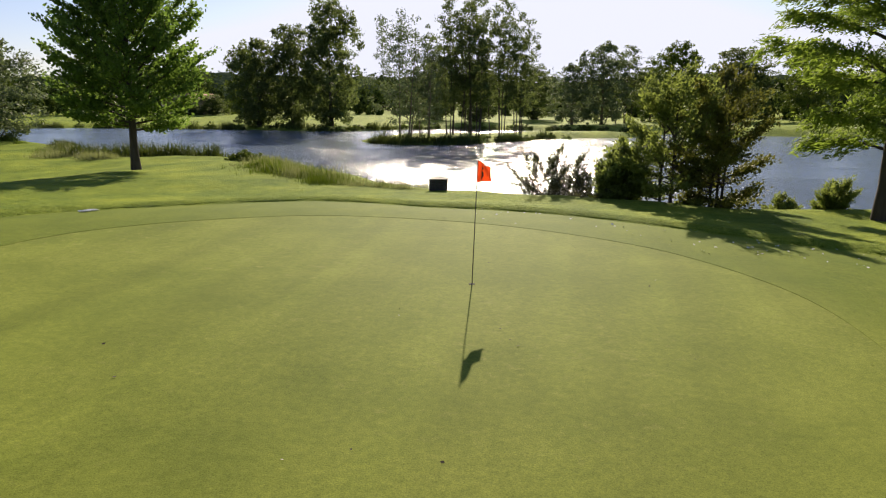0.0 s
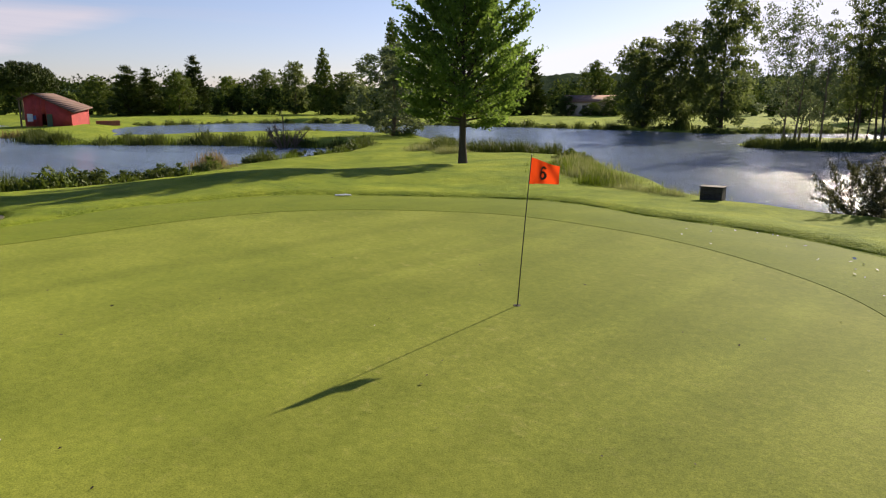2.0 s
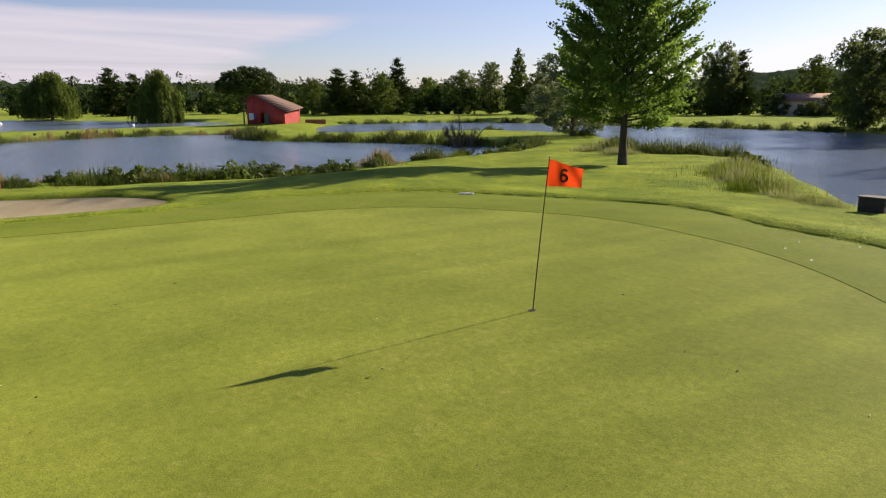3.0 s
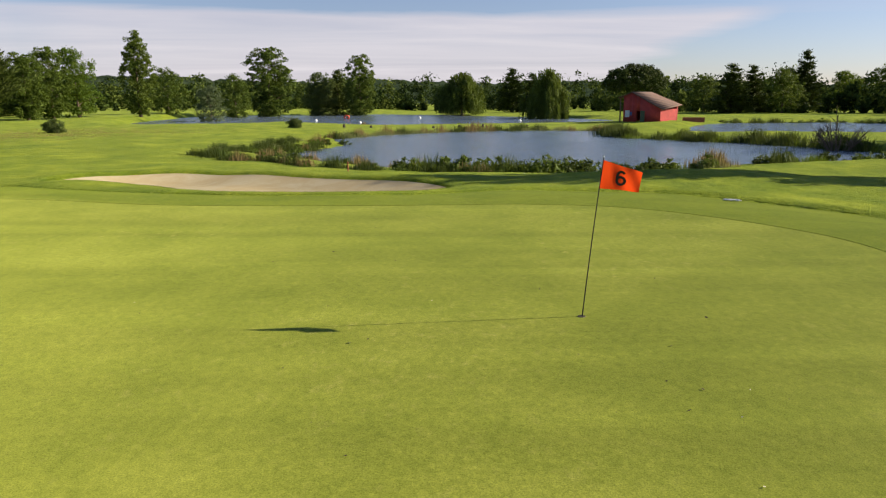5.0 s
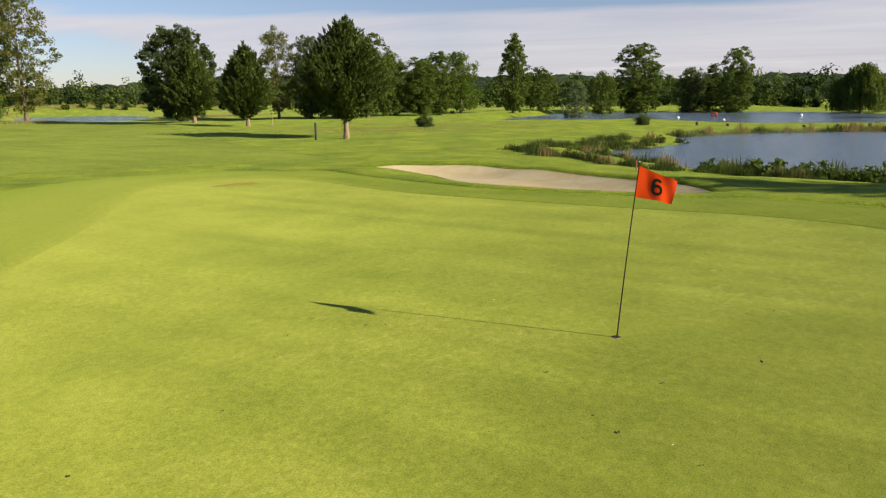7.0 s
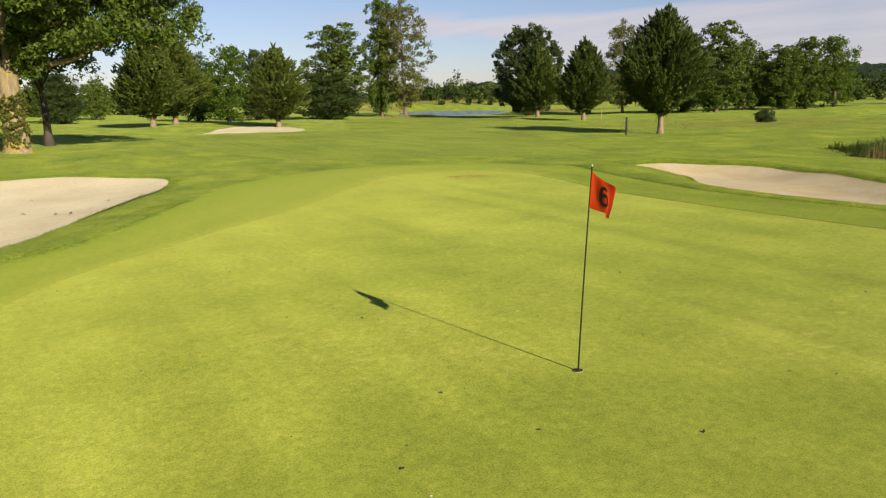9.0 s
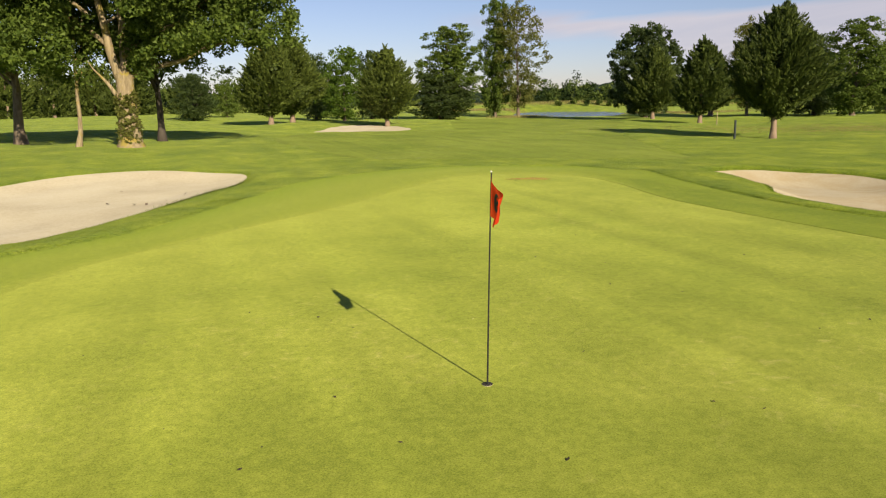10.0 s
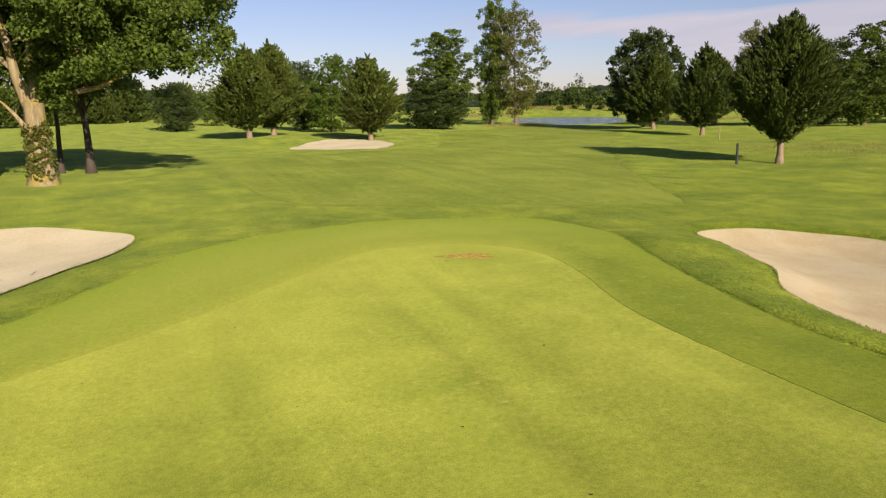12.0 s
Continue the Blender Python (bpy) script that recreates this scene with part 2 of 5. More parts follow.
BLADES = leaf_material("rough_blades", (0.085, 0.132, 0.009), (0.140, 0.192, 0.015), (0.18, 0.24, 0.018), 0.3)


def plain(name, colour, rough=0.6, metal=0.0, vary=0.15, scale=12.0, relief=0.002):
    m, n = material(name)
    p = n.add("ShaderNodeTexCoord").outputs["Object"]
    v = n.noise(p, scale, 5, 0.6)
    f = n.ramp(v, [(0.3, (1 - vary,) * 3), (0.7, (1 + vary,) * 3)])
    finish(n, Base_Color=n.mix(1.0, (*colour, 1), f, "MULTIPLY"), Roughness=rough, Metallic=metal, Normal=bump(n, n.noise(p, scale * 4, 4, 0.7), 0.5, relief))
    return m


def bark_material(name, dark, pale, moss=0.0):
    m, n = material(name)
    p = n.add("ShaderNodeTexCoord").outputs["Object"]
    v = n.noise(n.scaled(p, (6, 6, 1.2)), 1.0, 6, 0.7, 0.4)
    w = n.noise(p, 0.9, 3, 0.5)
    c = n.mix(n.math("MULTIPLY", w, 0.5), n.ramp(v, [(0.32, dark), (0.66, pale)]), (*pale, 1))
    if moss:
        c = n.mix(n.math("MULTIPLY", n.ramp(n.noise(p, 1.3, 4, 0.6, 0.5), [(0.50, (0, 0, 0)), (0.60, (1, 1, 1))]), moss), c, (0.27, 0.21, 0.035, 1))
    finish(n, Base_Color=c, Roughness=0.9, Specular_IOR_Level=0.15, Normal=bump(n, v, 0.9, 0.04))
    return m


BARK_DARK = bark_material("dark_bark", (0.030, 0.024, 0.018), (0.085, 0.070, 0.055))
BARK_PALE = bark_material("pale_bark", (0.075, 0.054, 0.030), (0.345, 0.275, 0.160), 0.8)
BARK_MID = bark_material("brown_bark", (0.07, 0.05, 0.035), (0.20, 0.155, 0.11))
BARK_CEDAR = bark_material("cedar_bark", (0.085, 0.058, 0.038), (0.30, 0.22, 0.15))


# ---- plan ----
WATER_Z = -1.4
GREEN_MID = (-3.5, -4.5)
GREEN_PLAN = [(5.7, -2.2), (5.4, 0.3), (4.3, 2.6), (2.8, 4.3), (0.2, 5.85), (-2.4, 6.5), (-5.4, 6.45), (-8.1, 4.9), (-9.8, 2.8),
              (-10.35, 0), (-10.3, -4), (-10.4, -9.5), (-11.3, -13.2), (-11.4, -15.8), (-9.8, -17.7), (-7.3, -17.9), (-4.8, -15.9),
              (-2.0, -13.3), (1.3, -10.7), (4.4, -7.8), (5.6, -5.2)]
FRINGE_PLAN = [(10.5, -2), (10.8, 2), (8.8, 5.3), (6.6, 6.0), (4.3, 7.2), (1.5, 8.7), (-0.8, 9.25), (-2.8, 9.4), (-5.2, 10.6), (-7.8, 11.1), (-11.4, 9.3), (-13.9, 6.0), (-14.5, 1.5),
               (-13.1, -3), (-12.6, -6.8), (-13.2, -10), (-14.3, -14), (-15.8, -18.8), (-15, -22.6), (-9, -24), (-3, -22.4), (-0.8, -19.3), (1.3, -15.9), (3.6, -11.8), (6.6, -9.6), (9, -6.5)]
BUNKER_WEST = [(-19.1, -17.7), (-21.7, -16.6), (-23.2, -14.0), (-22.6, -10.8), (-20.5, -6), (-18.3, -2.1), (-16.6, -1.9), (-14.8, -2.9), (-13.9, -5.6), (-14.2, -8.0), (-15.1, -10.3), (-16.6, -12.0), (-16.9, -13.0), (-17.7, -15.2)]
BUNKER_EAST = [(6.6, -12.2), (4.9, -13.2), (3.1, -17.3), (1.1, -20.8), (-0.75, -24.2), (-0.15, -26.3), (3.2, -28.6), (7.3, -26.8), (10.2, -22), (10, -15)]
BUNKER_FAR = [(-16.3, -82), (-18.5, -76.5), (-22.4, -73.2), (-26, -77), (-29.6, -84), (-28.5, -92), (-24.5, -95.5), (-19.5, -90)]
FAIRWAY_PLAN = [(-5.7, -46), (-5.9, -37), (-7.3, -30.2), (-11.2, -27.3), (-17, -24.4), (-22, -22.4), (-24, -23.6), (-27, -30), (-35.5, -45), (-50, -66), (-66, -87), (-88, -120), (-78, -140), (-60, -121), (-44, -103), (-30, -72), (-14, -62)]
LAKE = [(70, 20), (40, 16), (24, 15.6), (15.5, 16.2), (11, 15.8), (6.5, 15.5), (2, 17.6), (-2, 17.8), (-4.6, 19.2), (-7.5, 22.4), (-10.4, 24.6), (-12.6, 26.6), (-16, 30.8), (-19.1, 34.2), (-22, 36.6),
        (-27, 37), (-34, 35.6), (-38, 39), (-44, 46.5), (-63, 53), (-74.5, 45.8), (-82, 29.5), (-93, 33.5), (-104, 37), (-119, 48), (-124, 68), (-105, 82), (-78, 88), (-52, 91),
        (-33, 89), (-21, 101), (-6.6, 100), (10.5, 93), (40, 90), (80, 80), (110, 50)]
ISLET = [(-22, 67.5), (-19.8, 63), (-16.6, 61), (-10.8, 61.6), (-6, 69), (-1, 76.5), (5, 80), (11, 84), (4, 88), (-8, 82), (-17, 76)]
POND = [(-32.4, -2), (-31.7, 3.4), (-32.6, 7.4), (-34.8, 12.8), (-39, 20), (-40, 28), (-46, 34.5), (-51.5, 33.2), (-62, 27.5), (-70, 20), (-78.6, 17.8), (-89, 21), (-92.5, 14), (-90, 2), (-84, -7), (-72, -14), (-60, -11.5), (-47, -15), (-38, -9.5)]
FAR_LAKE = [(-97, -47), (-100, -38), (-107, -27.5), (-113, -12), (-119, 6.5), (-124, 20), (-128, 30), (-145, 33), (-164, 22), (-182, 10), (-209, -22), (-205, -50), (-193, -67), (-160, -66), (-134, -63), (-112, -56)]
FAR_POND = [(-93, -175), (-88, -160), (-89, -143), (-109, -146), (-128, -170), (-142, -202), (-122, -219)]


def smooth_loop(pts, per=8):
    """A closed Catmull-Rom curve through the corners."""
    p = np.array(pts, float)
    a, b, c, d = np.roll(p, 1, 0), p, np.roll(p, -1, 0), np.roll(p, -2, 0)
    t = np.linspace(0, 1, per, endpoint=False)[None, :, None]
    a, b, c, d = (v[:, None, :] for v in (a, b, c, d))
    q = 0.5 * (2 * b + (c - a) * t + (2 * a - 5 * b + 4 * c - d) * t ** 2 + (3 * b - a - 3 * c + d) * t ** 3)
    return q.reshape(-1, 2)


def outside(loop, x, y):
    """Signed distance to a closed loop, positive outside."""
    best, inside = np.full(x.shape, 1e12), np.zeros(x.shape, bool)
    for (ax, ay), (bx, by) in zip(loop, np.roll(loop, -1, 0)):
        ex, ey = bx - ax, by - ay
        k = np.clip(((x - ax) * ex + (y - ay) * ey) / (ex * ex + ey * ey + 1e-12), 0, 1)
        best = np.minimum(best, (x - ax - k * ex) ** 2 + (y - ay - k * ey) ** 2)
        if ay != by:
            cross = (ay > y) != (by > y)
            inside ^= cross & (x < ex * (y - ay) / ey + ax)
    return np.sqrt(best) * np.where(inside, -1, 1)


loops = {name: smooth_loop(plan, per) for name, plan, per in (
    ("green", GREEN_PLAN, 6), ("fringe", FRINGE_PLAN, 6), ("west", BUNKER_WEST, 6), ("east", BUNKER_EAST, 6), ("far", BUNKER_FAR, 4), ("fairway", FAIRWAY_PLAN, 4),
    ("lake", LAKE, 3), ("islet", ISLET, 4), ("pond", POND, 4), ("far_lake", FAR_LAKE, 3), ("far_pond", FAR_POND, 3))}


def ease(a, b, v):
    k = np.clip((v - a) / (b - a), 0, 1)
    return k * k * (3 - 2 * k)


def hump(x, y, cx, cy, rx, ry, turn=0):
    c, s = math.cos(radians(turn)), math.sin(radians(turn))
    u, v = (x - cx) * c + (y - cy) * s, -(x - cx) * s + (y - cy) * c
    return np.exp(-(u / rx) ** 2 - (v / ry) ** 2)


def shore(x, y):
    """Distance to the nearest water's edge: positive on land."""
    d = np.minimum.reduce([outside(loops[k], x, y) for k in ("lake", "pond", "far_lake", "far_pond")])
    return np.maximum(d, -outside(loops["islet"], x, y))


def height(x, y):
    """The lie of the land."""
    x, y = np.asarray(x, float), np.asarray(y, float)
    r = np.hypot(x, y)
    g = outside(loops["green"], x, y)
    land = -0.38 + 0.38 * (1 - ease(0.5, 7, g))
    land -= 0.45 * ease(22, 45, -x + 0.6 * y) * ease(-30, -5, y)
    land -= 0.2 * hump(x, y, -46, -38, 16, 16) + 0.45 * hump(x, y, -71, -77, 15, 9, 40)
    land += 0.85 * hump(x, y, 8, -46, 34, 24) + 0.22 * hump(x, y, -20, -104, 45, 12) - 0.42 * hump(x, y, -23, -80, 20, 12)
    far_off = np.maximum(0, -y - 100)
    land += 0.60 * ease(-44, -66, y) * ease(-14 - 0.12 * far_off, 8 - 0.05 * far_off, x)
    land += 0.42 * hump(x, y, -19.5, 8.5, 6.5, 3.2, -35) + 0.12 * hump(x, y, -14.8, 0.2, 3, 2)
    land += 0.22 * hump(x, y, -16.6, -15.6, 1.6, 2.6, 30)
    land -= 0.60 * ease(20, 30.5, -x) * np.exp(-((y - 4) / 24) ** 2)
    land -= 0.95 * hump(x, y, -90, -138, 42, 52, 25) + 0.2 * hump(x, y, 3, -20, 12, 14)
    f = np.maximum(outside(loops["fringe"], x, y), 0)
    land += (0.03 + 0.07 * ease(-3, 4, y)) * ease(0, 0.35, f) * np.exp(-(f / 3.2) ** 2) * ease(-19, -14, y)
    land += 0.11 * np.exp(-((outside(loops["west"], x, y) - 0.5) / 0.5) ** 2) * ease(-17.5, -20, x)
    land += 2.3 * hump(x, y, -148, -236, 60, 15, -32) + 0.9 * hump(x, y, -112, -240, 26, 10, -32)
    wave = np.sin(x * 0.21 + 1.3 * np.sin(y * 0.09)) * np.sin(y * 0.17 + 0.8) + 0.5 * np.sin(x * 0.47 + y * 0.31) * np.sin(y * 0.53 - x * 0.12)
    land += 0.07 * wave * ease(1, 8, g) * (1 + ease(40, 150, r))
    away = outside(loops["fringe"], x, y)
    land += 0.05 * np.sin(0.95 * x + 0.9 * np.sin(0.6 * y)) * np.sin(0.8 * y + 0.8 * np.sin(0.5 * x)) * ease(1.2, 4, away)
    for key, depth, lip in (("west", 0.36, 0.05), ("east", 0.22, 0.02), ("far", 0.2, 0.03)):
        b = outside(loops[key], x, y)
        land += lip * np.exp(-((b - 0.9) / 0.8) ** 2) * (b > -3) - depth * ease(0.25, -1.7, b)
    land = np.maximum(land, WATER_Z + 0.18)
    d = shore(x, y)
    bank = WATER_Z - 0.03 + (land - WATER_Z + 0.03) * ease(-0.15, 2.6, d)
    return np.where(d > -0.15, bank, WATER_Z - 0.03 - np.minimum(1.2, 0.28 * (-0.15 - d)))


def z_at(x, y):
    return float(height(np.array([x]), np.array([y]))[0])


# ---- mesh helpers ----
def mesh_from(name, verts, faces, mats, smooth=False):
    """A mesh from arrays: verts (n, 3), faces (m, 3 or 4)."""
    verts, faces = np.asarray(verts, np.float32), np.asarray(faces, np.int32)
    me = bpy.data.meshes.new(name)
    me.vertices.add(len(verts))
    me.vertices.foreach_set("co", verts.ravel())
    k = faces.shape[1]
    me.loops.add(faces.size)
    me.loops.foreach_set("vertex_index", faces.ravel())
    me.polygons.add(len(faces))
    me.polygons.foreach_set("loop_start", np.arange(0, faces.size, k, dtype=np.int32))
    me.polygons.foreach_set("loop_total", np.full(len(faces), k, np.int32))
    if smooth:
        me.polygons.foreach_set("use_smooth", np.ones(len(faces), bool))
    for m in mats if isinstance(mats, (list, tuple)) else [mats]:
        me.materials.append(m)
    me.update(calc_edges=True)
    return me


def part(name, me, parent=None, label=""):
    """Links a mesh, or a bmesh with its material, as one object under a thing."""
    ob = new(name, me)
    if parent:
        ob.parent = parent
    return tagged(ob, label)


def from_bm(name, bm, mat, smooth=False):
    me = bpy.data.meshes.new(name)
    bm.normal_update()
    bm.to_mesh(me)
    bm.free()
    me.materials.append(mat)
    if smooth:
        me.polygons.foreach_set("use_smooth", np.ones(len(me.polygons), bool))
    return me


def box_bm(sx, sy, sz, at=(0, 0, 0), edge=0.01, bm=None):
    """A box with softened edges, standing on at."""
    bm = bm or bmesh.new()
    made = bmesh.ops.create_cube(bm, size=1)["verts"]
    for v in made:
        v.co = Vector((v.co.x * sx + at[0], v.co.y * sy + at[1], (v.co.z + 0.5) * sz + at[2]))
    if edge:
        bmesh.ops.bevel(bm, geom=list({e for v in made for e in v.link_edges}), offset=edge, segments=2, affect="EDGES", profile=0.6)
    return bm


def tube(points, radii, sides=8):
    """Arrays of a tapered tube along points."""
    p, r = np.array(points, float), np.array(radii, float)
    tangent = np.gradient(p, axis=0)
    tangent /= np.linalg.norm(tangent, axis=1)[:, None] + 1e-9
    up = np.where(np.abs(tangent[:, 2:3]) > 0.9, [[1.0, 0, 0]], [[0, 0, 1.0]])
    u = np.cross(tangent, up)
    u /= np.linalg.norm(u, axis=1)[:, None] + 1e-9
    v = np.cross(tangent, u)
    a = np.linspace(0, 2 * np.pi, sides, endpoint=False)
    ring = p[:, None] + r[:, None, None] * (np.cos(a)[None, :, None] * u[:, None] + np.sin(a)[None, :, None] * v[:, None])
    n = len(p)
    i, j = np.meshgrid(np.arange(n - 1), np.arange(sides), indexing="ij")
    k = (j + 1) % sides
    faces = np.stack([i * sides + j, i * sides + k, (i + 1) * sides + k, (i + 1) * sides + j], -1).reshape(-1, 4)
    return ring.reshape(-1, 3), faces


def joined(pieces):
    verts, faces, base = [], [], 0
    for v, f in pieces:
        verts.append(v)
        faces.append(f + base)
        base += len(v)
    return np.concatenate(verts), np.concatenate(faces)


# ---- ground, water ----
def ground_sheet():
    rings, r = [0.0], 0.0
    while r < 4200:
        r += 0.5 if r < 4 else 0.16 if r < 16 else min(0.0135 * r, 1.7) if r < 190 else 0.05 * r
        rings.append(r)
    count = 400
    ang = np.linspace(0, 2 * np.pi, count, endpoint=False)
    rr, aa = np.meshgrid(np.array(rings[1:]), ang, indexing="ij")
    x, y = GREEN_MID[0] + rr * np.cos(aa), GREEN_MID[1] + rr * np.sin(aa)
    z = height(x, y)
    rough = 0.03 * np.sin(x * 3.1 + 2 * np.sin(y * 1.7)) * np.sin(y * 2.7 + x)
    edges = [outside(loops[k], x, y) for k in ("fringe", "west", "east", "far")]
    under = np.maximum.reduce([ease(-0.1, -0.7, edges[0])] + [ease(0.2, -0.3, e) for e in edges[1:]])
    rim = np.minimum.reduce([ease(-0.02, 0.12, e) for e in edges])
    fair = ease(-0.2, -1.5, outside(loops["fairway"], x, y))
    firm = 1 - ease(-15, -19, y) * ease(-14.5, -11.5, x)
    z = z + (0.006 + (0.05 * firm + 0.35 * rough) * rim) * (1 - under) * (1 - fair) - 0.16 * under - 0.25 * fair
    n = len(rings) - 1
    verts = np.concatenate([[[*GREEN_MID, -0.3]], np.stack([x, y, z], -1).reshape(-1, 3)])
    i, j = np.meshgrid(np.arange(n - 1), np.arange(count), indexing="ij")
    k = (j + 1) % count
    faces = 1 + np.stack([i * count + j, (i + 1) * count + j, (i + 1) * count + k, i * count + k], -1).reshape(-1, 4)
    ob = part("ground", mesh_from("ground", verts, faces, ROUGH, True))
    return tagged(ob, "mown rough grass of a golf course with gentle humps", "ground", kind="structure")


def by_angle(loop, mid, ang):
    """The loop's radius round mid at each angle."""
    d = loop - np.array(mid)
    a = np.arctan2(d[:, 1], d[:, 0]) % (2 * np.pi)
    o = np.argsort(a)
    return np.interp(ang, a[o], np.hypot(*d.T)[o], period=2 * np.pi)


def patch(name, loop, mid, rings, count, lift, mat, inner=None, step=0.008):
    """A sheet that lies on the land inside a loop, or between two loops; then its inner edge is a small step."""
    ang = np.linspace(0, 2 * np.pi, count, endpoint=False)
    outer = by_angle(loop, mid, ang)
    inside = by_angle(inner, mid, ang) if inner is not None else outer * 0.0004
    f = np.linspace(0, 1, rings)
    r = inside[None] + (outer - inside)[None] * f[:, None]
    x, y = mid[0] + r * np.cos(ang), mid[1] + r * np.sin(ang)
    z = height(x, y) + lift
    edge = np.repeat(f[:, None], count, 1)
    if inner is not None:
        # the step fades out towards the fairway
        keen = 1 - 0.9 * ease(2.0, 7.0, 0.6 * x - 0.8 * y)
        z = height(x, y) + 0.002 + (lift - 0.002) * keen
        x, y, z, keen, edge = (np.concatenate([a[:1], a[:1], a]) for a in (x, y, z, keen, edge))
        z[0] -= step * keen[0]
    n = len(z)
    i, j = np.meshgrid([k for k in range(n - 1) if inner is None or k != 1], np.arange(count), indexing="ij")
    k = (j + 1) % count
    faces = np.stack([i * count + j, (i + 1) * count + j, (i + 1) * count + k, i * count + k], -1).reshape(-1, 4)
    me = mesh_from(name, np.stack([x, y, z], -1).reshape(-1, 3), faces, mat, True)
    if inner is not None:
        me.attributes.new("edge", "FLOAT", "POINT").data.foreach_set("value", edge.astype(np.float32).ravel())
    return part(name, me)


ground_sheet()
tagged(patch("putting_green", loops["green"], GREEN_MID, 60, 360, 0.0, GREEN), "closely mown pale green putting surface with faint mottling", "putting green", kind="structure")
tagged(patch("green_collar", loops["fringe"], GREEN_MID, 16, 420, 0.007, FRINGE, loops["green"], 0.010), "darker mown collar of grass round the putting green", "grass", kind="structure")


def turf_edge():
    """The cut lip of longer turf that stands round the collar."""
    loop = smooth_loop(FRINGE_PLAN, 20)
    d = np.roll(loop, -1, 0) - np.roll(loop, 1, 0)
    nrm = np.stack([d[:, 1], -d[:, 0]], -1) / np.linalg.norm(d, axis=1)[:, None]
    nrm *= np.sign(np.sum(nrm * (loop - loop.mean(0)), 1))[:, None]
    rows = []
    for out, lift in ((-0.02, -0.01), (0.02, 0.025), (0.05, 0.046), (0.22, 0.06), (0.55, 0.03), (0.75, -0.03)):
        q = loop + nrm * out
        stand_up = 0.35 + 0.65 * ease(-6, 3, q[:, 1])
        rows.append(np.column_stack([q, height(loop[:, 0], loop[:, 1]) + (height(q[:, 0], q[:, 1]) - height(loop[:, 0], loop[:, 1])) * 0.6 + lift * stand_up]))
    n = len(loop)
    i, j = np.meshgrid(np.arange(5), np.arange(n), indexing="ij")
    k = (j + 1) % n
    faces = np.stack([i * n + j, i * n + k, (i + 1) * n + k, (i + 1) * n + j], -1).reshape(-1, 4)
    return part("turf_edge", mesh_from("turf_edge", np.concatenate(rows), faces, ROUGH, True))


tagged(turf_edge(), "cut edge of longer turf round the collar", "grass", kind="structure")
tagged(patch("fairway", loops["fairway"], (-32, -62), 50, 300, 0.012, FAIRWAY), "short mown fairway with a curved edge", "fairway", kind="structure")
for key, mid, sand, label in (("west", (-18.2, -9.5), SAND_DAMP, "tan sand bunker with darker damp stains and a grass lip"), ("east", (4.6, -21.5), SAND, "raked cream sand bunker with a grass lip"),
                              ("far", (-22.8, -84), SAND, "raked cream sand bunker beside the fairway")):
    tagged(patch("bunker", loops[key], mid, 22, 160, -0.01, sand), label, "bunker", kind="structure")

sheet = mesh_from("water", [(-260, -260, WATER_Z), (160, -260, WATER_Z), (160, 160, WATER_Z), (-260, 160, WATER_Z)], [(0, 1, 2, 3)], WATER)
tagged(part("water", sheet), "rippled blue-grey lake water catching the low sun", "water", kind="structure")


def hills():
    """Wooded hills on the horizon."""
    count, pieces = 800, []
    ang = np.linspace(0, 2 * np.pi, count, endpoint=False)
    for dist, top, seed in ((620, 16, 1.0), (1000, 38, 4.0), (1700, 84, 9.0)):
        swell = 0.62 + 0.22 * np.sin(3 * ang + seed) + 0.16 * np.sin(7 * ang + 2 * seed) + 0.08 * np.sin(17 * ang + seed)
        south = 1 - 0.45 * np.exp(-((np.cos(ang) + 0.45) ** 2 + (np.sin(ang) + 0.89) ** 2) / 0.12)
        crest = top * swell * south
        lump = np.random.RandomState(int(seed)).rand(9, count)
        rows = []
        for i, f in enumerate(np.linspace(0, 1, 9)):
            rr = dist * (1 + 0.25 * f) + 8 * lump[i]
            zz = -3 + (crest + 3) * math.sin(f * math.pi / 2) + (lump[i] - 0.5) * 7.5 * (dist / 900)
            rows.append(np.stack([rr * np.cos(ang), rr * np.sin(ang), zz], -1))
        v = np.concatenate(rows)
        i, j = np.meshgrid(np.arange(8), np.arange(count), indexing="ij")
        k = (j + 1) % count
        pieces.append((v, np.stack([i * count + j, (i + 1) * count + j, (i + 1) * count + k, i * count + k], -1).reshape(-1, 4)))
    v, f = joined(pieces)
    m, n = material("far_woods")
    p = where(n)
    c = n.ramp(n.noise(p, 0.05, 5, 0.6), [(0.3, (0.022, 0.036, 0.022)), (0.55, (0.040, 0.058, 0.032)), (0.75, (0.08, 0.10, 0.05))])
    finish(n, Base_Color=c, Roughness=0.95, Specular_IOR_Level=0.0, Normal=bump(n, n.noise(p, 0.12, 5, 0.7), 1.0, 4.0))
    tagged(part("backdrop", mesh_from("backdrop", v, f, m)), "low hazy wooded hills along the horizon", "hills", kind="structure")


hills()


# ---- trees ----
def outline(*radii):
    """A crown's radius over its height, from the foot to the tip."""
    steps = np.linspace(0, 1, len(radii))
    return lambda h: np.interp(h, steps, radii)


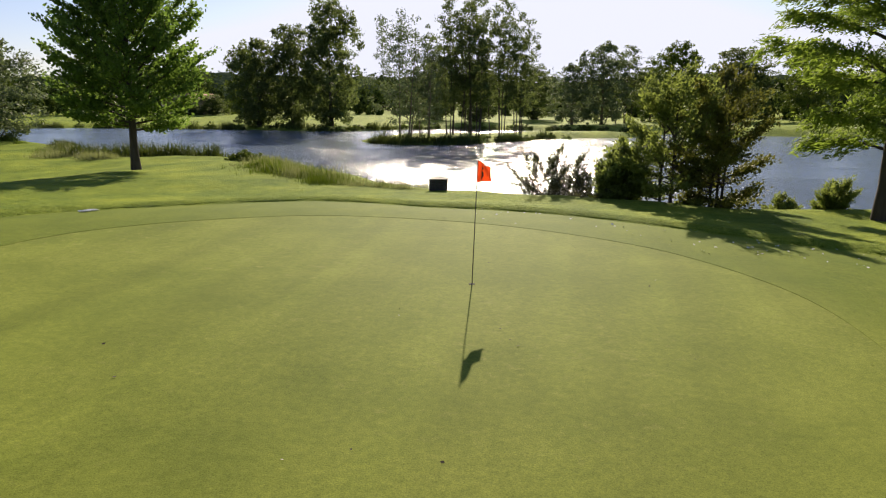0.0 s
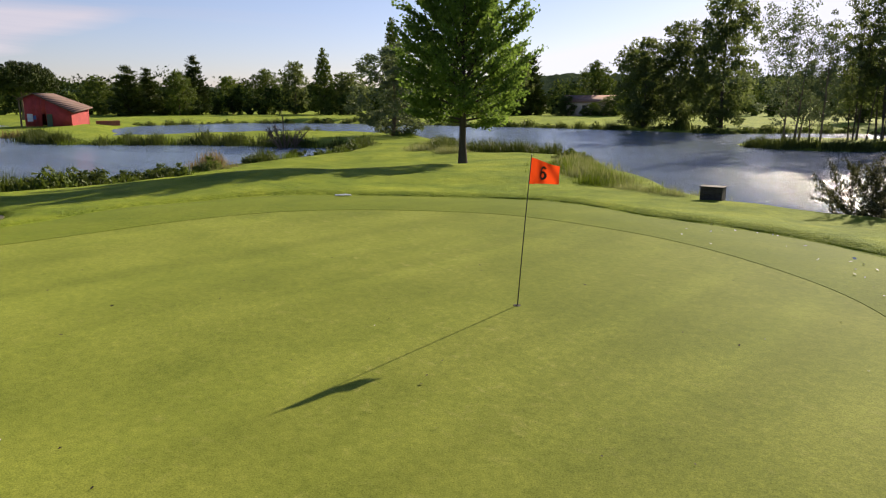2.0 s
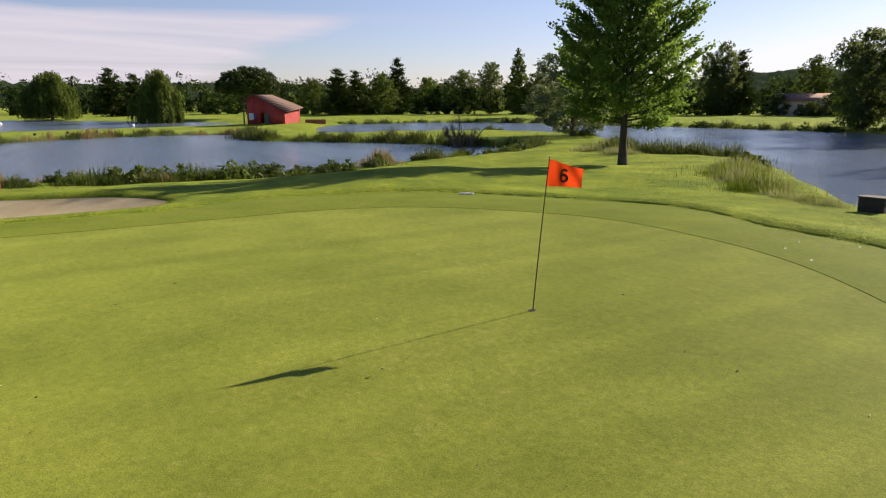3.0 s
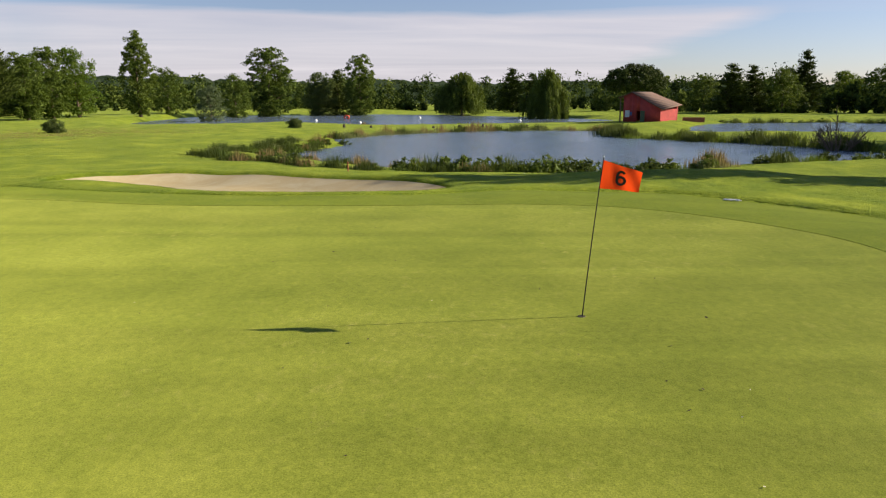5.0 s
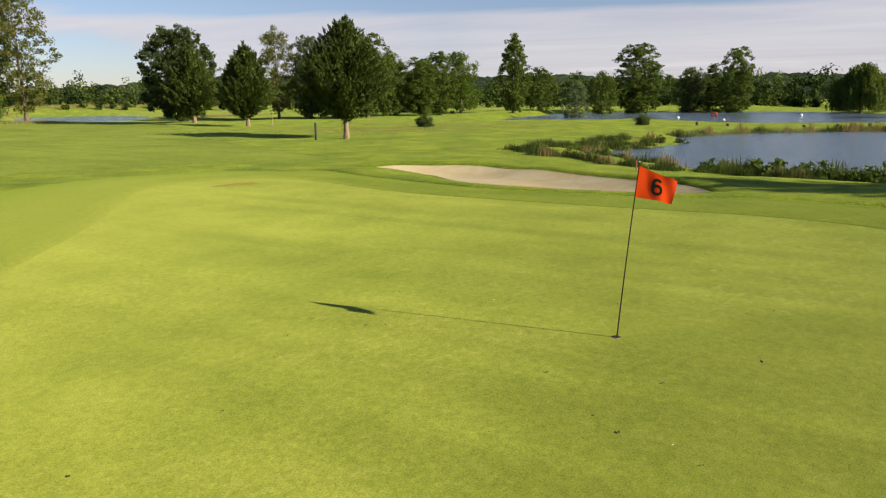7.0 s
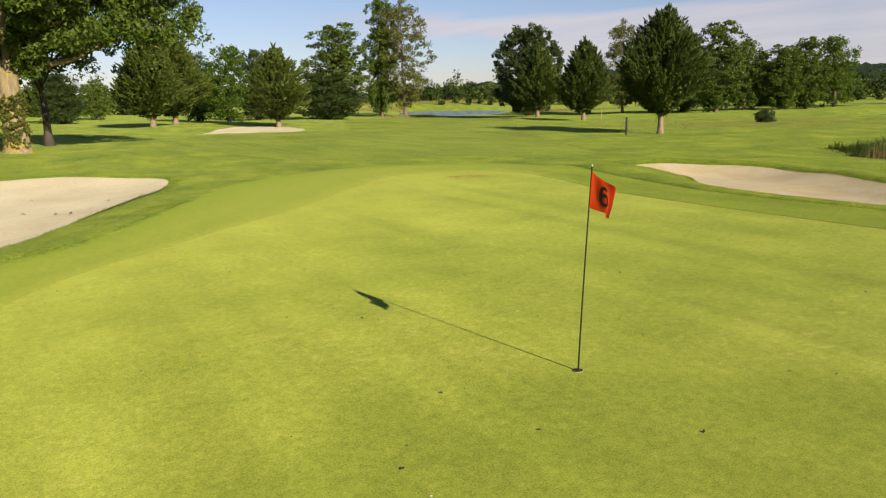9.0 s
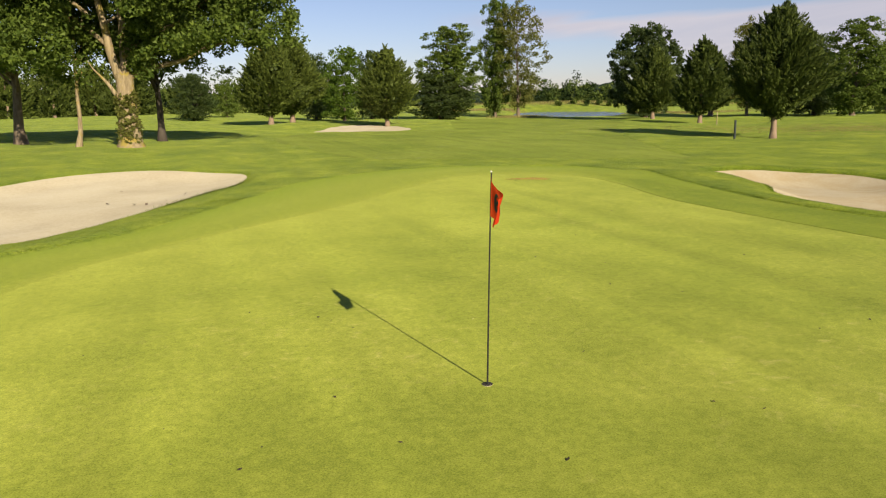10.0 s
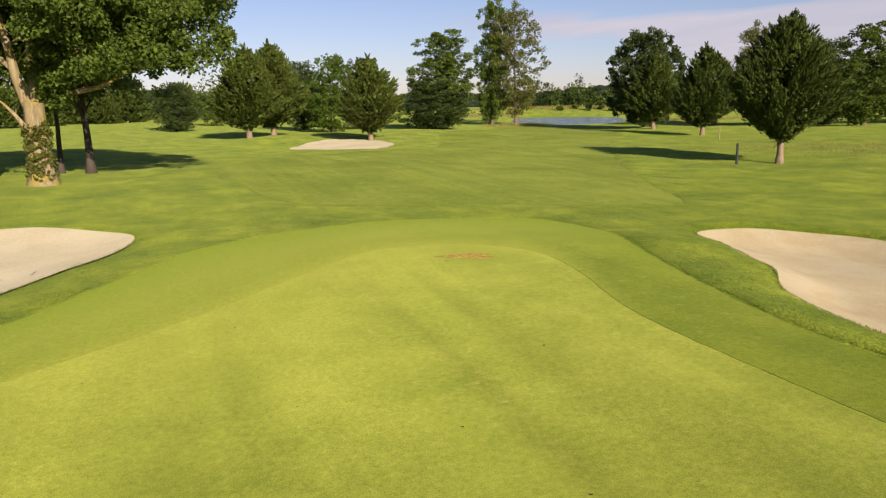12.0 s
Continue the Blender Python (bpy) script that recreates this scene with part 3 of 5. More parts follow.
PROFILE = {
    "broad": outline(0.45, 0.75, 0.9, 0.98, 1, 1, 0.96, 0.9, 0.8, 0.62, 0.3),
    "maple": outline(0.62, 0.86, 1, 1, 1, 0.97, 0.92, 0.83, 0.70, 0.48, 0.15),
    "young": outline(0.55, 0.8, 1, 0.96, 0.88, 0.78, 0.68, 0.56, 0.43, 0.3, 0.1),
    "cypress": outline(0.7, 0.95, 1, 1, 0.98, 0.93, 0.85, 0.75, 0.62, 0.45, 0.15),
    "cedar": outline(0.12, 0.52, 0.84, 1, 0.98, 0.91, 0.81, 0.69, 0.54, 0.36, 0.08),
    "cedar_cone": outline(0.2, 0.68, 0.95, 1, 0.93, 0.83, 0.71, 0.58, 0.44, 0.28, 0.05),
    "cone": outline(0.85, 1, 0.92, 0.83, 0.73, 0.62, 0.51, 0.4, 0.28, 0.17, 0.04),
    "oval": outline(0.45, 0.75, 0.88, 0.95, 1, 1, 1, 0.98, 0.92, 0.8, 0.45),
    "spindle": outline(0.35, 0.65, 0.85, 0.97, 1, 0.95, 0.86, 0.74, 0.6, 0.43, 0.15),
    "column": outline(0.4, 0.65, 0.8, 0.9, 0.97, 1, 1, 0.94, 0.83, 0.64, 0.3),
    "umbrella": outline(0.6, 0.95, 1, 1, 0.98, 0.95, 0.9, 0.82, 0.7, 0.5, 0.2),
    "dome": outline(0.92, 1, 1, 1, 0.99, 0.97, 0.93, 0.87, 0.77, 0.6, 0.3),
}


def leaves(rng, centers, per, spread, size, slim=0.55, lift=0.3, droop=0.0, ways=None, tri=False):
    """Arrays of leaves, a rhomb (or a plain triangle) each, laid in loose shells round the clump centres and facing outwards."""
    n = len(centers) * per
    out = rng.normal(size=(n, 3))
    out /= np.linalg.norm(out, axis=1)[:, None] + 1e-9
    swell = np.repeat(spread * (0.6 + 0.8 * rng.rand(len(centers))), per)[:, None]
    c = np.repeat(centers, per, 0) + out * swell * (0.35 + 0.75 * rng.rand(n, 1) ** 0.6) * np.array((1, 1, 0.72))
    if ways is not None:
        c = c + np.repeat(ways, per, 0) * (rng.rand(n, 1) ** 2 * 1.5 - 0.3) * swell
    face = out + rng.normal(size=(n, 3)) * 0.55 + np.array((0, 0, 0.35))
    d = rng.normal(size=(n, 3)) if ways is None else np.repeat(ways, per, 0) + rng.normal(size=(n, 3)) * 0.4
    d[:, 2] += lift - 2.2 * droop
    d /= np.linalg.norm(d, axis=1)[:, None] + 1e-9
    s = np.cross(d, face)
    s /= np.linalg.norm(s, axis=1)[:, None] + 1e-9
    ln = size * (0.65 + 0.7 * rng.rand(n))[:, None]
    a, b = d * ln * 0.5, s * ln * 0.5 * slim
    if tri:
        return np.stack([c - a - b, c - a + b, c + a], 1).reshape(-1, 3), np.arange(3 * n).reshape(-1, 3)
    v = np.stack([c - a, c + b, c + a, c - b], 1).reshape(-1, 3)
    return v, np.arange(4 * n).reshape(-1, 4)


def crown_points(rng, kind, count, low, top, radius, fill=0.45, uneven=0.3):
    """Clump centres in the crown's envelope, denser to the outside, with an uneven outline."""
    h = rng.rand(count * 3)
    keep = rng.rand(count * 3) < PROFILE[kind](h) ** 1.1 + 0.03
    h = h[keep][:count]
    a = rng.rand(len(h)) * 2 * np.pi
    ph = rng.rand(4) * 6.28
    lump = 1 + uneven * (0.5 * np.sin(3 * a + 7 * h + ph[0]) + 0.4 * np.sin(5 * a - 11 * h + ph[1]) + 0.35 * np.sin(2 * a + 17 * h + ph[2]))
    rad = radius * PROFILE[kind](h) * lump * (1 - (1 - fill) * rng.rand(len(h)) ** 1.6 * 1.0)
    z = low + (top - low) * h + rng.normal(size=len(h)) * 0.02 * (top - low)
    return np.stack([rad * np.cos(a), rad * np.sin(a), z], -1), a, h


def tree(name, kind, tall, wide, low, leaf_mat, bark, seed, clumps=160, per=16, size=0.3, spread=0.4, trunk=0.2, fill=0.4, uneven=0.3,
         slim=0.55, stems=1, limbs=10, lean=0.03, droop=0.0, sprays=False, label="", category="tree", group="", tri=False):
    """A tapered trunk with limbs, and a crown of many leaves. The base stands at the origin."""
    rng = np.random.RandomState(seed)
    thing = new(name)
    tagged(thing, label, category, group)
    pts, ang, hh = crown_points(rng, kind, clumps, low, tall, wide / 2, fill, uneven)
    ways = None
    if sprays:
        ways = np.stack([np.cos(ang), np.sin(ang), 0.15 + 0.6 * hh], -1)
    per_clump = max(1, per)
    near = leaves(rng, pts, per_clump, spread, size, slim, 0.15 if not droop else 0, droop, ways, tri)
    wood = []
    for s in range(stems):
        off = rng.normal(size=2) * (0.12 * wide if stems > 1 else 0)
        top = tall * (0.86 if kind in ("cedar", "cedar_cone", "cone", "column", "oval", "maple", "spindle", "cypress", "young") else 0.7) * (1 - 0.12 * rng.rand())
        ts = np.linspace(0, 1, 9)
        wob = np.cumsum(rng.normal(size=(9, 2)) * lean * tall / 9, 0)
        wob -= wob[0]
        path = np.stack([off[0] + wob[:, 0] + off[0] * 0.9 * ts, off[1] + wob[:, 1] + off[1] * 0.9 * ts, -0.25 + (top + 0.25) * ts], -1)
        flare = trunk / math.sqrt(stems) * (1 - 0.86 * ts) * (1 + 0.55 * np.exp(-ts * 22))
        wood.append(tube(path, flare, 9))
        for b in range(limbs):
            goal = pts[rng.randint(len(pts))]
            f = np.clip((goal[2] * 0.62) / top, low * 0.75 / top, 0.9) if top > 0 else 0.5
            start = np.array([np.interp(f, ts, path[:, 0]), np.interp(f, ts, path[:, 1]), np.interp(f, ts, path[:, 2])])
            mid_p = start * 0.45 + goal * 0.55 + np.array([0, 0, 0.05 * tall * rng.rand()])
            r0 = np.interp(f, ts, flare) * 0.5
            wood.append(tube([start, (start + mid_p) / 2 + rng.normal(size=3) * 0.02 * tall, mid_p, goal], [r0, r0 * 0.7, r0 * 0.45, r0 * 0.12], 5))
    v, f = joined(wood)
    part("trunk", mesh_from("trunk", v, f, bark, True), thing)
    part("crown", mesh_from("crown", *near, leaf_mat), thing)
    return thing


def boughs(rng, kind, tall, low, wide, count, rise, twigs, steps, trunk, sag=0.0, fork=0.7, reach=(0.72, 1.12)):
    """Boughs that leave the trunk and rise outwards, with twigs: the wood, the places of the leaves and the ways that they point."""
    wood, spots, ways = [], [], []
    for i in range(count):
        h = ((i + rng.rand()) / count) ** 0.85
        a = i * 2.39996 + rng.normal() * 0.3
        ln = wide / 2 * max(0.12, PROFILE[kind](h)) * rng.uniform(*reach)
        tip_z = low + (tall - low) * h
        begin = np.array((0, 0, max(low * 0.75, tip_z - ln * math.tan(radians(rise[0] + (rise[1] - rise[0]) * h)))))
        tip = np.array((math.cos(a) * ln, math.sin(a) * ln, tip_z))
        bow = (begin + tip) / 2 + np.array((0, 0, (sag * 0.6 - 0.06) * ln)) + rng.normal(size=3) * 0.04 * ln
        s = np.linspace(0, 1, 6)[:, None]
        path = begin * (1 - s) ** 2 + bow * 2 * s * (1 - s) + tip * s * s
        r0 = trunk * 0.34 * (0.4 + 0.6 * ln / (wide / 2))
        wood.append(tube(path, r0 * (1 - 0.9 * s[:, 0]), 5))
        for k in range(twigs):
            f = 0.22 + 0.78 * (k + rng.rand()) / twigs
            base = begin * (1 - f) ** 2 + bow * 2 * f * (1 - f) + tip * f * f
            d = 2 * (1 - f) * (bow - begin) + 2 * f * (tip - bow)
            d /= np.linalg.norm(d) + 1e-9
            side = np.cross(d, (0, 0, 1))
            way = d + side * (fork if k % 2 else -fork) * (1.2 - 0.7 * f) + rng.normal(size=3) * 0.18
            way[2] -= 0.35 * sag
            way /= np.linalg.norm(way)
            tl = ln * (0.17 + 0.20 * rng.rand()) * (1.25 - 0.65 * f) + 0.2
            ts = np.linspace(0.12, 1, steps)[:, None]
            spots.append(base + way * tl * ts - np.array((0, 0, sag * tl)) * ts ** 2)
            ways.append(np.repeat(way[None], steps, 0))
            if k % 2:
                wood.append(tube([base, base + way * tl * 0.55, spots[-1][-1]], [r0 * 0.28, r0 * 0.18, r0 * 0.06], 3))
    return wood, np.concatenate(spots), np.concatenate(ways)


def stem(rng, tall, trunk, lean, top=0.9, sides=10):
    """A tapered trunk with a flared foot."""
    ts = np.linspace(0, 1, 9)
    wob = np.cumsum(rng.normal(size=(9, 2)) * lean * tall / 9, 0)
    wob -= wob[0]
    return tube(np.stack([wob[:, 0], wob[:, 1], -0.25 + (tall * top + 0.25) * ts], -1), trunk * (1 - 0.80 * ts) * (1 + 0.40 * np.exp(-ts * 40)), sides)


def bough_tree(name, kind, tall, wide, low, leaf_mat, bark, seed, count, rise, twigs, steps, per, size, spread, trunk=0.2, slim=0.6, sag=0.0, fork=0.7, droop=0.0, lean=0.012,
               stems=1, tri=False, label="", category="tree", group="", reach=(0.72, 1.12)):
    """A tree or shrub grown bough by bough. The base stands at the origin."""
    rng = np.random.RandomState(seed)
    thing = tagged(new(name), label, category, group)
    wood, spots, ways = [], [], []
    for k in range(stems):
        off = np.array((*(rng.normal(size=2) * (0.11 * wide if stems > 1 else 0)), 0))
        up = 1 - 0.3 * rng.rand() * (k > 0)
        w, p, d = boughs(rng, kind, tall * up, low, wide * (0.75 if stems > 1 else 1), count, rise, twigs, steps, trunk, sag, fork, reach)
        w.append(stem(rng, tall * up, trunk / math.sqrt(stems), lean))
        wood += [(v + off, f) for v, f in w]
        spots.append(p + off), ways.append(d)
    part("trunk", mesh_from("trunk", *joined(wood), bark, True), thing)
    part("crown", mesh_from("crown", *leaves(rng, np.concatenate(spots), per, spread, size, slim, 0.1, droop, np.concatenate(ways), tri), leaf_mat), thing)
    return thing


def plume_tree(name, kind, tall, wide, low, leaf_mat, bark, seed, count, per, size, trunk, label, group="", steps=6):
    """A dense conifer whose outside is made of many pointed plumes that rise outwards round a dark heart."""
    rng = np.random.RandomState(seed)
    thing = tagged(new(name), label, "tree", group)
    h = rng.rand(count * 4)
    h = h[rng.rand(count * 4) < PROFILE[kind](h) + 0.05][:count]
    a = rng.rand(len(h)) * 6.283
    ph = rng.rand(3) * 6.283
    lump = 1 + 0.10 * np.sin(3 * a + 5 * h + ph[0]) + 0.08 * np.sin(5 * a - 9 * h + ph[1])
    r = wide / 2 * PROFILE[kind](h) * lump * (1 + 0.10 * rng.normal(size=len(h)))
    rise = np.radians(22 + 45 * h + rng.normal(size=len(h)) * 9)
    way = np.stack([np.cos(a) * np.cos(rise), np.sin(a) * np.cos(rise), np.sin(rise)], -1)
    tip = np.stack([r * np.cos(a), r * np.sin(a), low + (tall - low) * h + 0.04 * tall], -1)
    ln = (0.11 + 0.07 * rng.rand(len(h))) * tall * (0.6 + 0.4 * PROFILE[kind](h))
    ts = np.linspace(0, 1, steps)
    spots = (tip[:, None] - way[:, None] * ln[:, None, None] * (1 - ts)[None, :, None]).reshape(-1, 3)
    girth = (ln[:, None] * (0.26 * (1 - ts) ** 0.8 + 0.035)[None]).reshape(-1)
    ways = np.repeat(way, steps, 0)
    outer = leaves(rng, spots, per, girth, size, 0.30, 0.1, 0, ways * 1.6, True)
    hh = rng.rand(int(count * 0.55))
    aa = rng.rand(len(hh)) * 6.283
    rr = wide / 2 * PROFILE[kind](hh) * 0.72 * np.sqrt(rng.rand(len(hh)))
    heart = leaves(rng, np.stack([rr * np.cos(aa), rr * np.sin(aa), low + (tall - low) * (0.03 + 0.9 * hh)], -1), 26, 0.05 * tall, size * 1.35, 0.6, 0.1, 0, None, True)
    part("trunk", mesh_from("trunk", *stem(rng, tall, trunk, 0.01, 0.85), bark, True), thing)
    part("crown", mesh_from("crown", *joined([outer, heart]), leaf_mat), thing)
    return thing


def weeping_tree(name, tall, wide, leaf_mat, bark, seed, strands, label):
    """A willow: arching limbs and long hanging strands of narrow leaves."""
    rng = np.random.RandomState(seed)
    thing = tagged(new(name), label, "tree")
    a, q = rng.rand(strands) * 6.283, rng.rand(strands) ** 0.7
    lump = 1 + 0.15 * np.sin(3 * a + 1) + 0.10 * np.sin(7 * a + 2) + 0.08 * rng.normal(size=strands)
    r = wide / 2 * q * lump
    top = tall * (0.97 - 0.50 * q ** 2.2) * (1 + 0.10 * np.sin(5 * a + 7 * q)) + rng.normal(size=strands) * 0.02 * tall
    foot = np.maximum(0.06 * tall, top - tall * (0.25 + 0.55 * rng.rand(strands)))
    ts = np.linspace(0, 1, 13)
    out = 1 + 0.10 * np.sqrt(ts)
    spots = np.stack([(r * np.cos(a))[:, None] * out, (r * np.sin(a))[:, None] * out, top[:, None] + (foot - top)[:, None] * ts], -1).reshape(-1, 3)
    part("crown", mesh_from("crown", *leaves(rng, spots, 4, 0.028 * wide, 0.075 * tall, 0.20, 0, 1.2, None, True), leaf_mat), thing)
    wood = [stem(rng, tall, 0.032 * tall, 0.03, 0.6)]
    for k in range(9):
        b = k * 0.7
        e = np.array((math.cos(b) * wide * 0.36, math.sin(b) * wide * 0.36, tall * 0.78))
        wood.append(tube([(0, 0, tall * 0.22), e * 0.45 + np.array((0, 0, tall * 0.30)), e], [0.014 * tall, 0.009 * tall, 0.003 * tall], 5))
    part("trunk", mesh_from("trunk", *joined(wood), bark, True), thing)
    return thing


def stand(thing, x, y, size=1.0, turn=0.0, sink=0.05, tall=1.0):
    thing.scale = (size, size, size * tall)
    thing.matrix_basis = pose(x, y, z_at(x, y) - sink, 0, 0, turn) @ Matrix.Diagonal((size, size, size * tall, 1))
    return thing


def again(thing, x, y, size=1.0, turn=0.0, label="", tall=1.0):
    ob = copy_thing(thing, Matrix())
    stand(ob, x, y, size, turn, 0.05, tall)
    return tagged(ob, label)


# near trees
stand(bough_tree("maple_tree", "maple", 12.6, 7.5, 2.6, LEAF_MAPLE, BARK_DARK, 11, 80, (10, 58), 10, 6, 9, 0.18, 0.30, 0.24, 0.8, fork=0.85, lean=0.02, reach=(0.86, 1.06),
                 label="leafy green maple with a straight dark trunk, lit from behind"), -22.2, 24.0)
stand(bough_tree("cypress_tree", "cypress", 11.5, 7.4, 2.0, LEAF_FEATHER, BARK_DARK, 21, 46, (4, 40), 12, 8, 18, 0.16, 0.25, 0.22, 0.36, sag=0.30, fork=0.9, droop=0.2, tri=True, reach=(0.6, 1.15),
                 label="bright green feathery cypress with drooping sprays by the lake"), 10.9, 11.6)
for i, (x, y, s, w, mat, lab) in enumerate(((4.9, 14.2, 4.9, 4.4, LEAF_SHRUB, "dark leafy shrub on the lake bank"), (7.0, 14.0, 5.0, 3.9, LEAF_OLIVE, "yellow-green young tree on the lake bank"), (3.3, 14.9, 2.3, 1.9, LEAF_SHRUB, "low dense green shrub on the lake bank"))):
    stand(bough_tree("shrub", "broad", s, w, 0.1, mat, BARK_DARK, 31 + i, 17, (8, 55), 8, 5, 8, 0.115, 0.19, 0.10, 0.62, fork=0.8, stems=3, lean=0.03, label=lab, category="shrub"), x, y, turn=40 * i)
for i, (x, y, s) in enumerate(((0.8, 17.0, 2.5), (2.7, 15.9, 1.9), (10.4, 14.1, 1.25), (8.9, 14.6, 0.9))):
    stand(bough_tree("bush", "broad", s, s * (1.3 if i < 2 else 0.95), 0.08, LEAF_BUSH if i < 2 else LEAF_SHRUB, BARK_DARK, 41 + i, 9, (20, 70), 6, 5, 10, 0.08, 0.11, 0.035, 0.62, fork=0.6, stems=4, lean=0.08, tri=True, reach=(0.5, 1.4),
                     label="sparse dark bush with thin twigs at the water's edge" if i < 2 else "small round green bush on the bank", category="bush"), x, y)

stand(plume_tree("cedar_tree", "cedar", 10.3, 7.0, 1.75, NEEDLE, BARK_CEDAR, 51, 600, 16, 0.26, 0.25, "dense dark green cedar with a short brown trunk", "cedars along the fairway"), -43.4, -37.0)
cedar_b = plume_tree("cedar_tree", "cedar_cone", 13.2, 8.8, 1.5, NEEDLE, BARK_CEDAR, 52, 390, 12, 0.41, 0.33, "dense dark green cedar with a short brown trunk", "cedars along the fairway")
stand(cedar_b, -72.5, -77.6, 0.92)
for x, y, s, tn, up in ((-14.3, -101.5, 1.12, 20, 0.84), (-18.5, -107, 1.15, 75, 0.88), (-28.9, -91.5, 0.98, 120, 0.84), (-79, -96.5, 1.0, 290, 0.95), (-112, -118, 1.1, 160, 0.95), (-106, -112, 1.1, 200, 0.95)):
    again(cedar_b, x, y, s, tn, tall=up)
hedge = plume_tree("cedar_tree", "dome", 12.0, 11.5, 0.2, NEEDLE, BARK_CEDAR, 53, 250, 9, 0.62, 0.33, "round dark conifer clipped low beyond the fairway", "round conifers beyond the old trees", 5)
stand(hedge, -10.2, -232)
for x, y, s, tn, up in ((4.5, -232, 1.05, 40, 1.05), (15.5, -226, 1.1, 90, 1.15), (24, -205, 1.0, 160, 1.1), (33, -196, 1.05, 210, 1.0), (43, -190, 1.1, 280, 1.1), (9.5, -214, 0.7, 130, 0.9)):
    again(hedge, x, y, s, tn, tall=up)

stand(tree("oak_tree", "broad", 17.0, 13.8, 0.8, LEAF_DARK, BARK_MID, 58, 640, 44, 0.50, 0.7, 0.4, 0.12, 0.12, 0.6, limbs=10, lean=0.02, tri=True,
           label="big round dark leafy tree behind the cedars"), -86, -107.5)


def old_tree():
    """An old tree whose pale trunk forks low into heavy limbs, with ivy on its foot."""
    rng = np.random.RandomState(61)
    thing = tagged(new("oak_tree"), "big old tree with a pale ivy-grown trunk that forks low", "tree")
    wood = [tube([(0, 0, -0.3), (0.0, 0, 0.3), (0.0, 0, 1.5), (-0.02, 0, 3.0), (0.0, 0, 4.3)], [1.0, 0.72, 0.58, 0.50, 0.50], 14)]
    # limbs: start, way, length, girth; the fairway lies towards -x
    for (x, y, z), (wx, wy, wz), ln, r in (((0.22, 0, 4.0), (0.22, 0.05, 1.0), 9.5, 0.29), ((-0.1, -0.1, 4.2), (-0.02, -0.1, 1.0), 11.0, 0.30), ((-0.25, 0, 4.1), (-1.0, 0.1, 0.36), 9.0, 0.20),
                                           ((0.35, 0.1, 2.9), (0.62, 0.2, 0.85), 2.6, 0.15), ((-0.3, 0.1, 5.6), (-0.75, 0.3, 0.45), 6.5, 0.15), ((0.8, 0, 6.0), (0.6, -0.5, 0.6), 6.0, 0.15), ((-0.4, 0, 7.5), (-0.6, -0.4, 0.7), 5.5, 0.14), ((1.5, 0, 7.5), (0.7, 0.4, 0.6), 5.0, 0.13)):
        w = np.array((wx, wy, wz)) / np.linalg.norm((wx, wy, wz))
        pts = [np.array((x, y, z)) + w * ln * f + rng.normal(size=3) * 0.16 * f * ln / 5 for f in np.linspace(0, 1, 7)]
        wood.append(tube(pts, r * np.linspace(1, 0.12, 7), 9))
        for k in range(4 if ln > 4 else 1):
            b = pts[2 + k]
            e = b + (w + rng.normal(size=3) * 0.8) * (1.2 + 1.6 * rng.rand())
            wood.append(tube([b, (b + e) / 2 + rng.normal(size=3) * 0.15, e], [r * 0.35, r * 0.2, 0.02], 5))
    part("trunk", mesh_from("trunk", *joined(wood), BARK_PALE, True), thing)
    pts, _, _ = crown_points(rng, "broad", 480, 6.2, 17.5, 7.4, 0.1, 0.35)
    pts = pts[~((pts[:, 0] > -0.4) & (pts[:, 0] < 2.6) & (pts[:, 1] > -0.3) & (pts[:, 2] < 9.0))]
    low = np.stack([rng.uniform(-9.8, -0.9, 150), rng.uniform(-1.5, 5.0, 150), np.zeros(150)], -1)
    low[:, 2] = 5.3 + 3.8 * rng.rand(150) - 0.10 * low[:, 0] - 0.05 * low[:, 1]
    low2 = np.stack([rng.uniform(2.8, 7.6, 110), rng.uniform(-1.5, 4.5, 110), 4.7 + 5.0 * rng.rand(110)], -1)
    knot = np.stack([rng.uniform(-1.4, -0.4, 10), rng.uniform(0.1, 0.8, 10), rng.uniform(4.4, 6.4, 10)], -1)
    part("crown", mesh_from("crown", *leaves(rng, np.concatenate([pts, low, low2, knot]), 160, 0.72, 0.205, 0.72, tri=True), LEAF_MID), thing)
    # ivy and sprouts on the foot of the trunk
    a, z = rng.uniform(-0.3, 3.0, 95), 0.3 + 3.0 * rng.rand(95) ** 1.2
    ivy = np.stack([-0.52 * np.cos(a) * 1.02, 0.52 * np.sin(a) + 0.12, z], -1)
    part("ivy", mesh_from("ivy", *leaves(rng, ivy, 26, 0.22, 0.15, 0.8), LEAF_OLIVE), thing, "yellow-green ivy on the trunk")
    return thing


stand(old_tree(), 3.8, -40.9)
stand(tree("oak_tree", "broad", 15, 10.5, 4.4, LEAF_DARK, BARK_DARK, 62, 300, 50, 0.28, 0.7, 0.25, 0.2, 0.42, 0.6, limbs=18, lean=0.03, tri=True, label="leafy tree with a dark straight trunk"), 1.9, -46.6)
stand(tree("oak_tree", "broad", 13, 7.0, 5.4, LEAF_DARK, BARK_DARK, 65, 160, 50, 0.28, 0.7, 0.18, 0.2, 0.42, 0.6, limbs=12, lean=0.02, tri=True, label="slim leafy tree with a dark trunk"), 3.6, -47.6)
stand(tree("oak_tree", "broad", 15, 11.0, 4.4, LEAF_MID, BARK_MID, 63, 300, 50, 0.28, 0.7, 0.34, 0.2, 0.42, 0.6, limbs=18, lean=0.05, tri=True, label="leafy tree with a brown trunk"), 10.4, -47.3)
